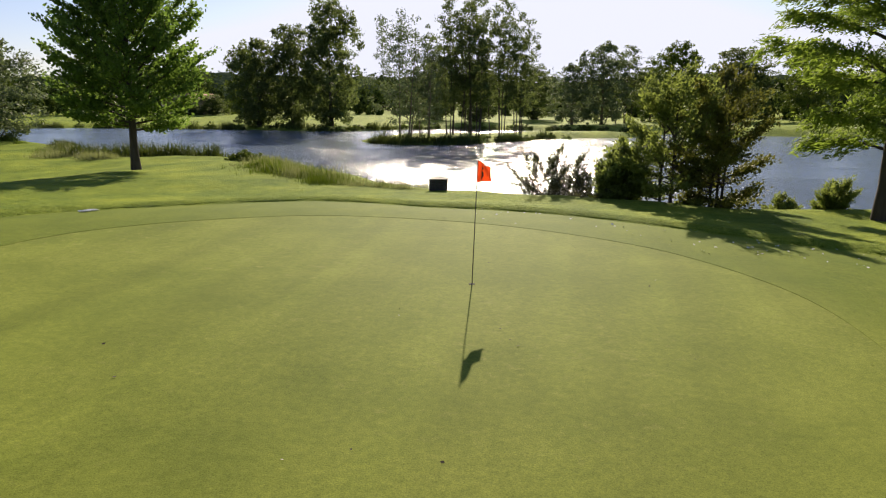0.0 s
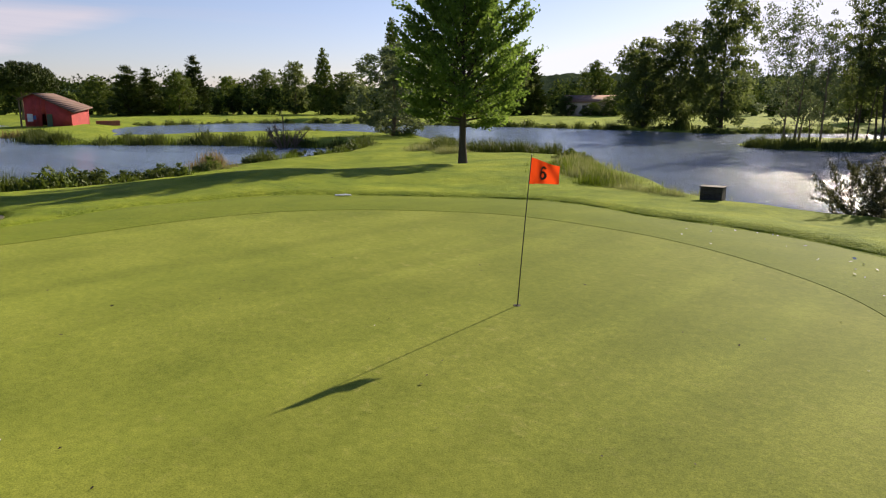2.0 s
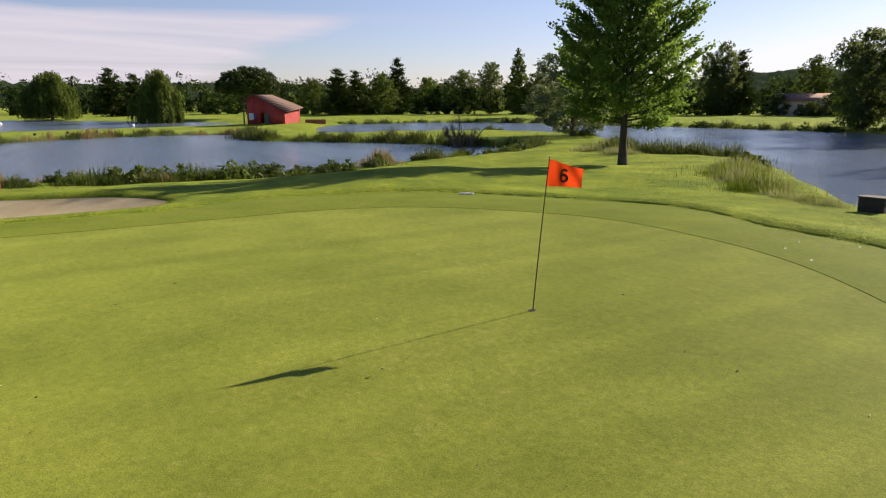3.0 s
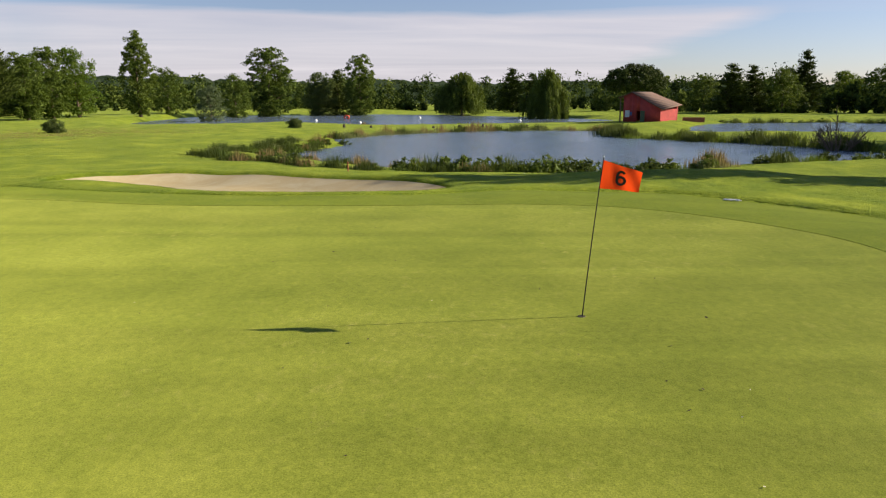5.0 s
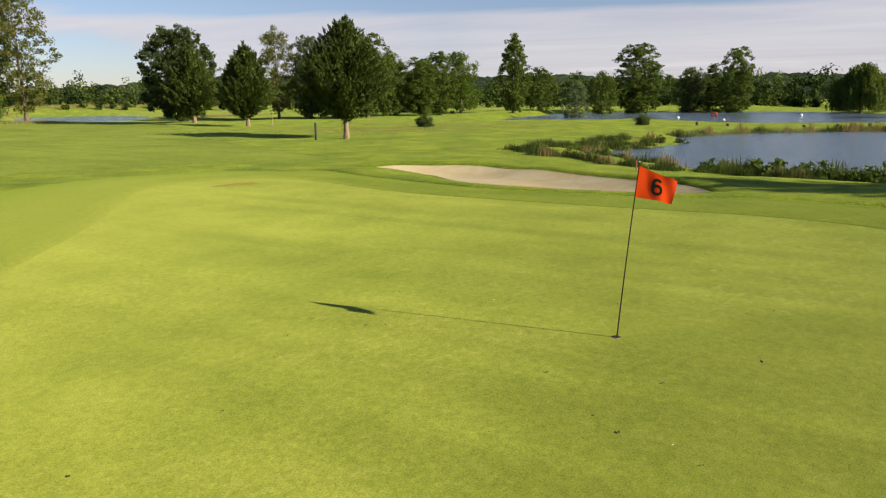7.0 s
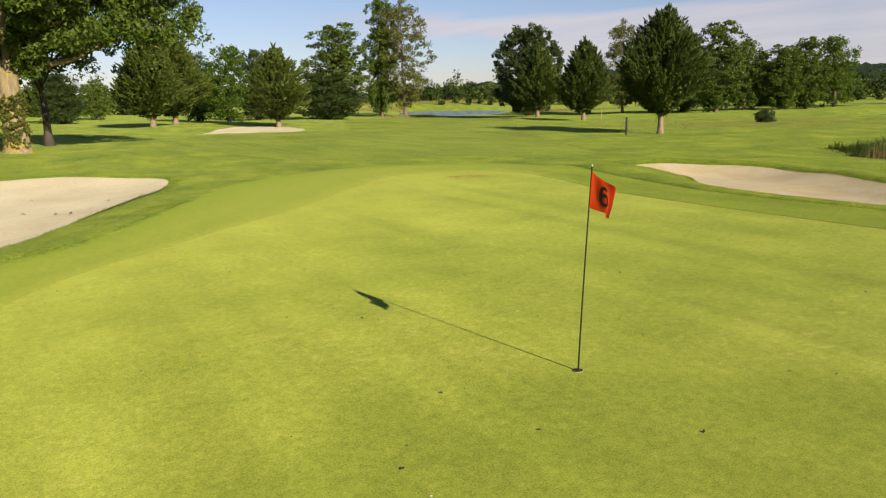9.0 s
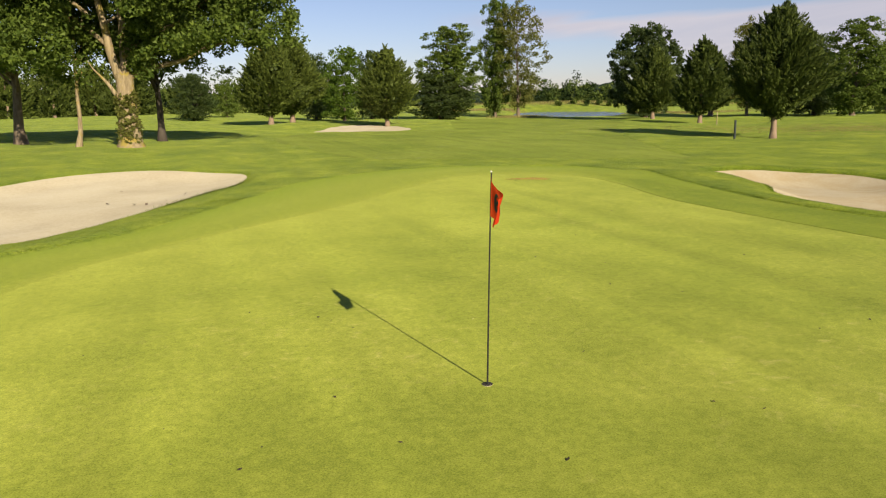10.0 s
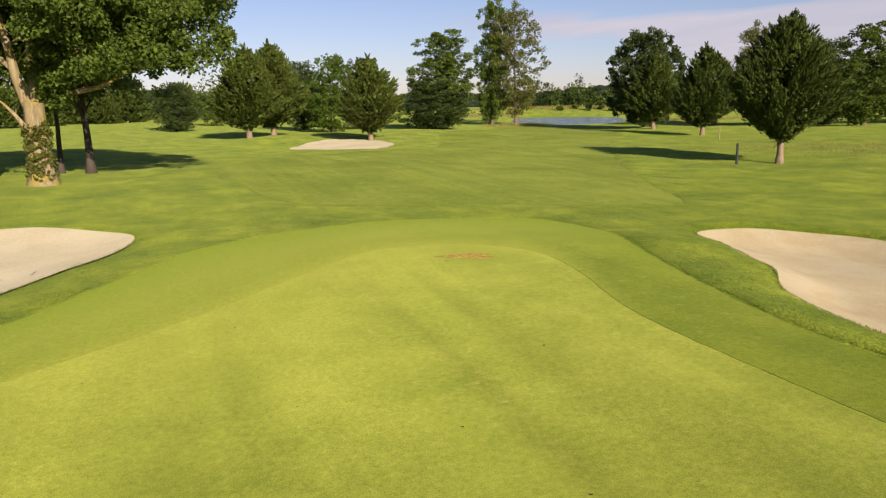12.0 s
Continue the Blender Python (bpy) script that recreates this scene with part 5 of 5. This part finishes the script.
hut(-116.5, 34.2, 44)


def brick_wall(x, y, turn):
    thing = tagged(new("low_wall"), "low brick wall beside the hut", "wall")
    for k in range(4):
        part("course", from_bm("course", box_bm(3.6 - 0.02 * (k % 2), 0.4, 0.2, (0, 0, -0.1 + k * 0.21), 0.02), BRICK), thing)
    thing.matrix_basis = pose(x, y, z_at(x, y), 0, 0, turn)


brick_wall(-114.8, 41.2, 78)


def house(x, y, turn):
    thing = tagged(new("house"), "pale rendered house with a low red tiled roof among trees", "house")
    w, d, t = 12.0, 8.0, 3.2
    part("wall", from_bm("wall", box_bm(w, d, t + 0.5, (0, 0, -0.5), 0.03), RENDER_PALE), thing)
    red = plain("red_tile", (0.22, 0.125, 0.095), 0.9, 0.0, 0.25, 2)
    for s in (-1, 1):
        roof_slab("roof", [(-w / 2 - 0.5, s * (d / 2 + 0.6), t - 0.1), (w / 2 + 0.5, s * (d / 2 + 0.6), t - 0.1), (w / 2 + 0.5, 0, t + 1.5), (-w / 2 - 0.5, 0, t + 1.5)], 0.18, red, thing)
    for k in range(4):
        win = part("window", from_bm("window", box_bm(1.1, 0.1, 1.2, (-4.2 + 2.8 * k, -d / 2 - 0.01, 1.0), 0.01), GLASS), thing, "dark window")
        part("sill", from_bm("sill", box_bm(1.3, 0.25, 0.08, (-4.2 + 2.8 * k, -d / 2 - 0.08, 0.9), 0.01), RENDER_PALE), win)
    thing.matrix_basis = pose(x, y, z_at(x, y) + 0.4, 0, 0, turn)


house(-94, 155, 32)


def buoy(x, y, size, colour, name):
    thing = tagged(new("buoy"), name + " floating on the far lake", "buoy", "buoys on the far lake")
    bm = bmesh.new()
    bmesh.ops.create_uvsphere(bm, u_segments=14, v_segments=10, radius=size, matrix=Matrix.Translation((0, 0, size * 0.6)))
    part("float", from_bm("float", bm, plain("buoy_paint", colour, 0.4, 0.0, 0.08, 3), True), thing)
    part("collar", mesh_from("collar", *tube([(0, 0, size * 0.45), (0, 0, size * 0.75)], [size * 1.04, size * 1.04], 14), plain("buoy_band", tuple(min(1, c * 1.5 + 0.2) for c in colour), 0.5), True), thing, "paler band")
    thing.matrix_basis = pose(x, y, WATER_Z)


def ring_float(x, y, size):
    """An orange ring that floats on the far lake as a target."""
    thing = tagged(new("ring_float"), "orange ring float standing on the far lake", "buoy")
    a = np.linspace(0, 2 * np.pi, 25)
    orange = plain("ring_orange", (0.75, 0.10, 0.03), 0.5, 0.0, 0.1, 3)
    part("ring", mesh_from("ring", *tube(np.stack([size * np.cos(a), 0 * a, size * 0.7 * np.sin(a)], -1), np.full(25, size * 0.30), 10), orange, True), thing)
    part("base", mesh_from("base", *tube([(0, 0, -size), (0, 0, -size * 0.6)], [size * 0.5, size * 0.45], 12), CUP_WHITE, True), thing, "pale float under the ring")
    thing.matrix_basis = pose(x, y, WATER_Z + size * 0.85, 0, 0, 82)


# ---- reeds and long grass ----
def blades(name, count, wide, tall, mat, seed, label, category, lean=0.25, width=0.02, group=""):
    """A clump of narrow bent blades."""
    rng = np.random.RandomState(seed)
    thing = tagged(new(name), label, category, group)
    root = np.stack([rng.normal(size=count) * wide * 0.4, rng.normal(size=count) * wide * 0.3, np.full(count, -0.15)], -1)
    h = tall * (0.5 + 0.6 * rng.rand(count)) * (0.4 + 0.6 * np.exp(-((root[:, 0] ** 2 + root[:, 1] ** 2) / (0.45 * wide) ** 2)))
    a = rng.rand(count) * 6.283
    bend = np.stack([np.cos(a), np.sin(a), np.zeros(count)], -1) * (h * lean * rng.rand(count))[:, None]
    w = np.stack([-np.sin(a), np.cos(a), np.zeros(count)], -1) * width
    mid = root + bend * 0.35 + np.stack([0 * h, 0 * h, h * 0.62], -1)
    tip = root + bend + np.stack([0 * h, 0 * h, h + 0.15], -1)
    v = np.stack([root - w, root + w, mid + w * 0.8, tip, mid - w * 0.8], 1).reshape(-1, 3)
    b = np.arange(count)[:, None] * 5
    tri = np.concatenate([b + np.array([[0, 1, 2]]), b + np.array([[0, 2, 4]]), b + np.array([[4, 2, 3]])], 0)
    tagged(part("growth", mesh_from("growth", v, tri, mat), thing), kind="stuff")
    return thing


CLUMPS = {"reed": [blades("reed_clump", 260, 1.5, 0.95, REED, 91 + i, "clump of tall green reeds at the water's edge", "reeds", 0.95, 0.020, "reeds round the ponds") for i in range(3)],
          "dry": [blades("reed_clump", 150, 1.4, 1.1, STRAW, 95, "clump of dry brownish reeds at the water's edge", "reeds", 0.3, 0.022, "reeds round the ponds")],
          "pale": [blades("grass_tuft", 300, 1.5, 0.62, PALE_GRASS, 96, "tuft of long pale seeding grass on the bank", "grass", 1.1, 0.012, "long grass on the banks")],
          "low": [blades("grass_tuft", 240, 1.3, 0.5, BLADES, 97, "tuft of uncut green grass on the bank", "grass", 0.8, 0.016, "long grass on the banks")]}


def weeds(seed):
    """A leafy tuft of waterside weeds."""
    rng = np.random.RandomState(seed)
    thing = tagged(new("weed_clump"), "bushy clump of leafy green weeds on the bank", "weeds", "weeds on the banks")
    a, q = rng.rand(26) * 6.283, np.sqrt(rng.rand(26))
    pts = np.stack([0.75 * q * np.cos(a), 0.6 * q * np.sin(a), 0.08 + 0.55 * rng.rand(26) * (1.05 - q ** 2)], -1)
    tagged(part("growth", mesh_from("growth", *leaves(rng, pts, 22, 0.15, 0.15, 0.5, 0.6, tri=True), LEAF_MID if seed % 2 else REED), thing), kind="stuff")
    return thing


CLUMPS["weed"] = [weeds(k) for k in (101, 102, 103)]
placed = set()


def clump(kind, x, y, size):
    k = int(abs(x * 13 + y * 7)) % len(CLUMPS[kind])
    z = max(z_at(x, y), WATER_Z - 0.3)
    m = pose(x, y, z, 0, 0, (x * 53 + y * 17) % 360)
    ob = CLUMPS[kind][k]
    if (kind, k) in placed:
        ob = copy_thing(ob, m)
    placed.add((kind, k))
    ob.matrix_basis = m @ Matrix.Diagonal((size, size, size, 1))


def fringe_of_reeds(points, step, kinds, seed, size=(0.7, 1.3), jitter=0.5):
    """Clumps along a line, step metres apart."""
    r = np.random.RandomState(seed)
    p = np.array(points, float)
    seg = np.hypot(*np.diff(p, axis=0).T)
    along = np.concatenate([[0], np.cumsum(seg)])
    s = 0.0
    while s < along[-1]:
        x, y = np.interp(s, along, p[:, 0]), np.interp(s, along, p[:, 1])
        clump(kinds[r.randint(len(kinds))], x + r.normal() * jitter, y + r.normal() * jitter, size[0] + (size[1] - size[0]) * r.rand())
        s += step * (0.6 + 0.8 * r.rand())


fringe_of_reeds([(-60, -12.2), (-54, -13.6), (-47, -15.8), (-41.6, -13.3), (-37.4, -10), (-33.8, -5.4), (-31.3, -1)], 0.75, ("reed", "weed", "dry", "weed"), 1, (0.6, 1.1), 0.8)
fringe_of_reeds([(-35.4, -15.4), (-33.4, -12.6), (-31.0, -8.4), (-29.9, -5.2), (-29.6, -1), (-29.6, 2)], 0.42, ("reed", "weed", "dry", "reed", "weed"), 17, (0.5, 0.85), 0.45)
fringe_of_reeds([(-36, -17), (-42, -18), (-50, -17), (-58, -15.5)], 0.5, ("reed", "low", "reed", "pale"), 18, (0.65, 1.0), 0.7)
fringe_of_reeds([(-32.0, -4), (-31.2, -1), (-30.7, 3.0), (-31.2, 5.8)], 0.55, ("weed", "reed", "weed", "low", "weed"), 2, (1.35, 2.0), 0.4)
fringe_of_reeds([(-31.6, 6.6), (-32.6, 9.6), (-33.8, 12.4)], 0.6, ("low", "weed", "weed"), 19, (1.0, 1.35), 0.35)
fringe_of_reeds([(-34.2, 13.6), (-35.8, 16.4)], 0.6, ("pale", "dry", "weed"), 20, (1.2, 1.6), 0.35)
fringe_of_reeds([(-37.0, 18.6), (-38.6, 23), (-39.4, 28), (-44, 35.4)], 1.3, ("low", "weed", "reed"), 21, (1.1, 1.6), 0.3)
fringe_of_reeds([(-47, 35), (-51.5, 33.6), (-62, 28), (-70, 20.5), (-78, 18.3), (-88, 21.6)], 1.0, ("reed", "low", "reed"), 3, (1.2, 1.9))
fringe_of_reeds([(-72, -14.5), (-84, -7.5), (-90.5, 2), (-93, 14), (-89, 21.5)], 0.85, ("pale", "dry", "reed", "pale"), 4, (1.0, 1.5))
fringe_of_reeds([(-24.6, 36.7), (-29, 36.7), (-34.2, 35.6)], 0.5, ("reed",), 5, (1.4, 1.9), 0.35)
fringe_of_reeds([(-33, 34.2), (-37, 36.4), (-44, 46)], 0.9, ("pale", "reed", "low"), 12, (0.9, 1.5))
fringe_of_reeds([(-29.5, 31.6), (-33, 32.6), (-35.5, 33.4)], 0.55, ("pale",), 13, (0.9, 1.3))
fringe_of_reeds([(-14.9, 24.4), (-12.9, 21.4), (-10.6, 18.9), (-8.8, 17.3)], 0.26, ("low", "pale", "low"), 15, (0.95, 1.4), 0.35)
fringe_of_reeds([(-8.8, 17.1), (-7.0, 16.2), (-5.0, 15.9)], 0.35, ("low", "pale"), 14, (0.5, 0.85), 0.25)
fringe_of_reeds([(-19.4, 31.0), (-17.4, 29.4)], 0.5, ("weed",), 16, (0.9, 1.2), 0.2)
fringe_of_reeds([(-4.2, 17.6), (-1, 17), (3, 16.4), (8, 15), (14, 15.2)], 1.0, ("low", "pale"), 7, (0.5, 0.8))
fringe_of_reeds([(-20, 63.6), (-16.6, 61.6), (-11, 62.2), (-6, 69.5), (0, 77)], 0.9, ("weed", "reed"), 8, (0.9, 1.5))
fringe_of_reeds([(-120, 50), (-122, 68), (-105, 82.5), (-78, 88.5), (-52, 91.5), (-33, 89.5), (-21, 101.5), (-6, 100.5), (12, 93.5)], 1.9, ("weed", "reed", "weed"), 9, (1.1, 1.9), 0.7)
fringe_of_reeds([(-46, 44), (-63, 53.4), (-74, 46.4)], 2.0, ("reed", "low"), 10, (0.8, 1.2))
fringe_of_reeds([(-97, -46), (-106, -28), (-112, -12), (-118, 6)], 3.0, ("low", "dry"), 11, (0.6, 0.9))


def dead_shrub(x, y):
    rng = np.random.RandomState(8)
    thing = tagged(new("bare_shrub"), "leafless brown shrub among the reeds", "shrub")
    twigs = []
    for k in range(16):
        a, e = rng.rand() * 6.283, 0.75 + 0.6 * rng.rand()
        d = np.array((math.cos(a) * math.cos(e), math.sin(a) * math.cos(e), math.sin(e)))
        ln = 2.6 + 1.2 * rng.rand()
        shoot = [np.array((0, 0, -0.1)) + d * ln * f + rng.normal(size=3) * 0.1 * f for f in (0, 0.35, 0.7, 1)]
        twigs.append(tube(shoot, [0.07, 0.055, 0.038, 0.018], 5))
        for m in range(9):
            o = shoot[1] + (shoot[3] - shoot[1]) * rng.rand()
            w = d + rng.normal(size=3) * 0.55
            e2 = o + w / np.linalg.norm(w) * (0.5 + 0.7 * rng.rand())
            twigs.append(tube([o, (o + e2) / 2 + rng.normal(size=3) * 0.05, e2], [0.03, 0.022, 0.012], 4))
    part("crown", mesh_from("crown", *joined(twigs), BARK_MID), thing)
    thing.matrix_basis = pose(x, y, z_at(x, y))


dead_shrub(-50.4, 30.9)
for x, y, s in ((-66, -42.4, 1.35), (-84, -21, 1.2), (-97, 146, 3.2), (-88, 149, 2.6), (-91, 147.5, 1.8), (-83, 154, 3.4)):
    stand(tree("bush", "broad", s, s * 1.4, 0.05, LEAF_DARK, BARK_DARK, int(90 - x), 70, 60, 0.15, 0.3, 0.05, 0.2, 0.2, limbs=5, stems=2, tri=True, label="round dark green bush standing on open grass", category="bush"), x, y)
for x, y, s, col, lab in ((-137, -27.5, 0.42, (0.8, 0.8, 0.78), "white round buoy"), (-123, -17, 0.42, (0.8, 0.8, 0.78), "white round buoy"), (-158.5, -7.2, 0.45, (0.8, 0.8, 0.78), "white round buoy"), (-132.6, 13.3, 0.42, (0.8, 0.8, 0.78), "white round buoy")):
    buoy(x, y, s * 0.75, col, lab)
ring_float(-154, -23.5, 0.55)


def flat_bits(rng, x, y, z, size):
    """Small flakes lying nearly flat."""
    n = len(x)
    a, s = rng.rand(n) * 6.283, size * (0.6 + 0.8 * rng.rand(n))
    c = np.stack([x, y, z], -1)
    u = np.stack([np.cos(a) * s, np.sin(a) * s, rng.normal(size=n) * 0.2 * s], -1)
    w = np.stack([-np.sin(a) * s * 0.6, np.cos(a) * s * 0.6, rng.normal(size=n) * 0.2 * s], -1)
    return np.stack([c - u, c - w, c + u, c + w], 1).reshape(-1, 3), np.arange(4 * n).reshape(-1, 4)


def litter():
    """Fallen petals, leaves and plug marks strewn over the green."""
    rng = np.random.RandomState(12)
    pale = np.array([(-0.78, -6.42), (5.57, -1.85), (4.38, 0.55), (2.54, 1.22), (3.17, 0.88), (-0.79, -2.05)])
    brown = np.array([(-0.24, -6.12), (1.04, -3.03), (-3.41, -5), (0.74, -2.38), (0.62, -6.19), (3.23, -3.1), (3.86, -2.7), (-2.04, 1.59), (-4.13, -1.93), (-4.24, -4.02), (-5.82, -4.35), (0.1, 1.66), (2.52, 0.75), (3.02, 0.44)])
    x, y = rng.uniform(-11, 9, 120), rng.uniform(-17, 9, 120)
    keep = outside(loops["fringe"], x, y) < -0.2
    collar = rng.normal((6.0, 5.2), (1.9, 1.1), (60, 2))
    near = np.concatenate([np.stack([x[keep], y[keep]], -1), collar])
    ink, tan = plain("dead_leaf", (0.05, 0.035, 0.018), 0.9, 0.0, 0.4, 30), plain("pale_petal", (0.62, 0.58, 0.46), 0.8, 0.0, 0.2, 30)
    for name, at, size, mat, label in (("fallen_petals", pale, 0.014, tan, "pale petals and chips lying on the putting green"), ("fallen_leaves", brown, 0.022, ink, "dark dry leaves lying on the putting green"),
                                       ("plug_marks", near, 0.016, ink, "tiny dry bits strewn on the grass")):
        z = height(at[:, 0], at[:, 1]) + np.where(outside(loops["green"], at[:, 0], at[:, 1]) > 0, 0.03, 0.012)
        tagged(part(name, mesh_from(name, *flat_bits(rng, at[:, 0], at[:, 1], z, size), mat)), label, "leaves", kind="stuff")


litter()


def worn_patch(x, y):
    a = np.linspace(0, 2 * np.pi, 40, endpoint=False)
    r = 1 + 0.18 * np.sin(3 * a + 1) + 0.12 * np.sin(7 * a)
    c, s = math.cos(radians(-27)), math.sin(radians(-27))
    u, v = 0.75 * r * np.cos(a), 0.34 * r * np.sin(a)
    loop = np.stack([x + u * c - v * s, y + u * s + v * c], -1)
    m, n = material("worn_turf")
    p = where(n)
    finish(n, Base_Color=n.ramp(n.noise(p, 9, 5, 0.7), [(0.35, (0.16, 0.085, 0.035)), (0.5, (0.20, 0.15, 0.04)), (0.62, (0.24, 0.25, 0.03))]), Roughness=0.95, Diffuse_Roughness=1.0, Specular_IOR_Level=0.03)
    tagged(patch("worn_patch", loop, (x, y), 6, 60, 0.005, m), "worn brown patch at the edge of the putting green", "bare patch", kind="structure")


worn_patch(-9.5, -16.0)


def rough_blades():
    """Longer grass standing along the collar's edge and on the bunker lips."""
    rng = np.random.RandomState(17)
    xs, ys = [], []
    for key, wide, count in (("fringe", 0.9, 34000), ("west", 0.7, 13000), ("east", 0.5, 3000)):
        loop = loops[key]
        n = rng.randint(len(loop), size=count)
        k = rng.rand(count)[:, None]
        p = loop[n] * (1 - k) + loop[(n + 1) % len(loop)] * k
        d = loop[(n + 1) % len(loop)] - loop[n]
        nrm = np.stack([d[:, 1], -d[:, 0]], -1) / (np.linalg.norm(d, axis=1)[:, None] + 1e-9)
        sgn = np.sign(np.sum(nrm * (p - loop.mean(0)), 1))[:, None]
        p = p + nrm * sgn * wide * (rng.rand(count)[:, None] ** 1.5)
        xs.append(p[:, 0]), ys.append(p[:, 1])
    x, y = np.concatenate(xs), np.concatenate(ys)
    ok = np.minimum.reduce([outside(loops[k], x, y) for k in ("fringe", "west", "east", "fairway")]) > -0.02
    ok &= (y > -18) | (outside(loops["fringe"], x, y) > 1.2)
    x, y = x[ok], y[ok]
    n = len(x)
    root = np.stack([x, y, height(x, y) + 0.02], -1)
    h = 0.028 + 0.04 * rng.rand(n) ** 1.5
    a = rng.rand(n) * 6.283
    tip = root + np.stack([np.cos(a) * h * 0.5, np.sin(a) * h * 0.5, h], -1)
    w = np.stack([-np.sin(a), np.cos(a), 0 * a], -1) * 0.006
    v = np.stack([root - w, root + w, tip], 1).reshape(-1, 3)
    tagged(part("rough_grass", mesh_from("rough_grass", v, np.arange(3 * n).reshape(-1, 3), BLADES)), "longer green grass along the mown edges", "grass", kind="stuff")


rough_blades()


def stump(x, y, tall, seed):
    rng = np.random.RandomState(seed)
    thing = tagged(new("stump"), "short weathered wooden stump on the grassy dike", "stump", "stumps along the dike")
    v, f = tube([(0, 0, -0.2), (0, 0, tall * 0.5), (0.02, 0, tall), (0.02, 0, tall + 0.01)], [0.24, 0.19, 0.17, 0.02], 10)
    part("wood", mesh_from("wood", v + rng.normal(size=v.shape) * 0.015, f, BARK_DARK), thing)
    thing.matrix_basis = pose(x, y, z_at(x, y), 0, 0, seed * 40)


for i, (x, y) in enumerate(((-96.5, -3.2), (-98.3, 0.6), (-99.6, 4.2), (-101, 11), (-92.6, -12), (-90.5, -15.5))):
    stump(x, y, 0.30 + 0.09 * (i % 3), i)


def dry_grass(cx, cy, rx, ry, turn, count, tall, label):
    """A stretch of uncut straw-coloured grass."""
    rng = np.random.RandomState(int(count))
    u, v = rng.normal(size=count) * rx * 0.5, rng.normal(size=count) * ry * 0.5
    c, s = math.cos(radians(turn)), math.sin(radians(turn))
    x, y = cx + u * c - v * s, cy + u * s + v * c
    root = np.stack([x, y, height(x, y)], -1)
    h = tall * (0.4 + 0.8 * rng.rand(count))
    a = rng.rand(count) * 6.283
    tip = root + np.stack([np.cos(a) * h * 0.4, np.sin(a) * h * 0.4, h], -1)
    w = np.stack([-np.sin(a), np.cos(a), 0 * a], -1) * 0.055
    tagged(part("dry_grass", mesh_from("dry_grass", np.stack([root - w, root + w, tip], 1).reshape(-1, 3), np.arange(3 * count).reshape(-1, 3), STRAW_PALE)), label, "grass", kind="stuff")


dry_grass(-63, -43, 20, 11, -35, 13000, 0.13, "uncut straw-coloured grass in the rough beyond the cedar")
dry_grass(-84, -148, 14, 6, 30, 4000, 0.5, "dry grass on the bank of the far pond")
dry_grass(-120, -140, 16, 6, -40, 4000, 0.6, "dry grass beyond the far pond")
dry_grass(-146, -229, 62, 9, -32, 9000, 0.7, "dry grass on the low bank beyond the far pond")
dry_grass(-104, -214, 16, 12, -32, 5000, 0.7, "dry grass round the end of the far pond")


def petals():
    """White petals blown on to the collar."""
    rng = np.random.RandomState(29)
    x, y = rng.uniform(-1, 9, 150), rng.uniform(3.2, 9.5, 150)
    ok = (outside(loops["fringe"], x, y) < 0.6) & (outside(loops["green"], x, y) > 0.3)
    x, y = x[ok], y[ok]
    tagged(part("fallen_petals", mesh_from("fallen_petals", *flat_bits(rng, x, y, height(x, y) + 0.03, 0.035), CLOTH_WHITE)), "white petals strewn on the grass collar", "petals", kind="stuff")
    x, y = rng.uniform(1.5, 4.5, 9), rng.uniform(-24, -19.5, 9)
    ok = outside(loops["east"], x, y) < -0.5
    x, y = x[ok], y[ok]
    tagged(part("bunker_leaves", mesh_from("bunker_leaves", *flat_bits(rng, x, y, height(x, y) + 0.03, 0.09), BARK_MID)), "brown leaves lying on the bunker sand", "leaves", kind="stuff")


petals()
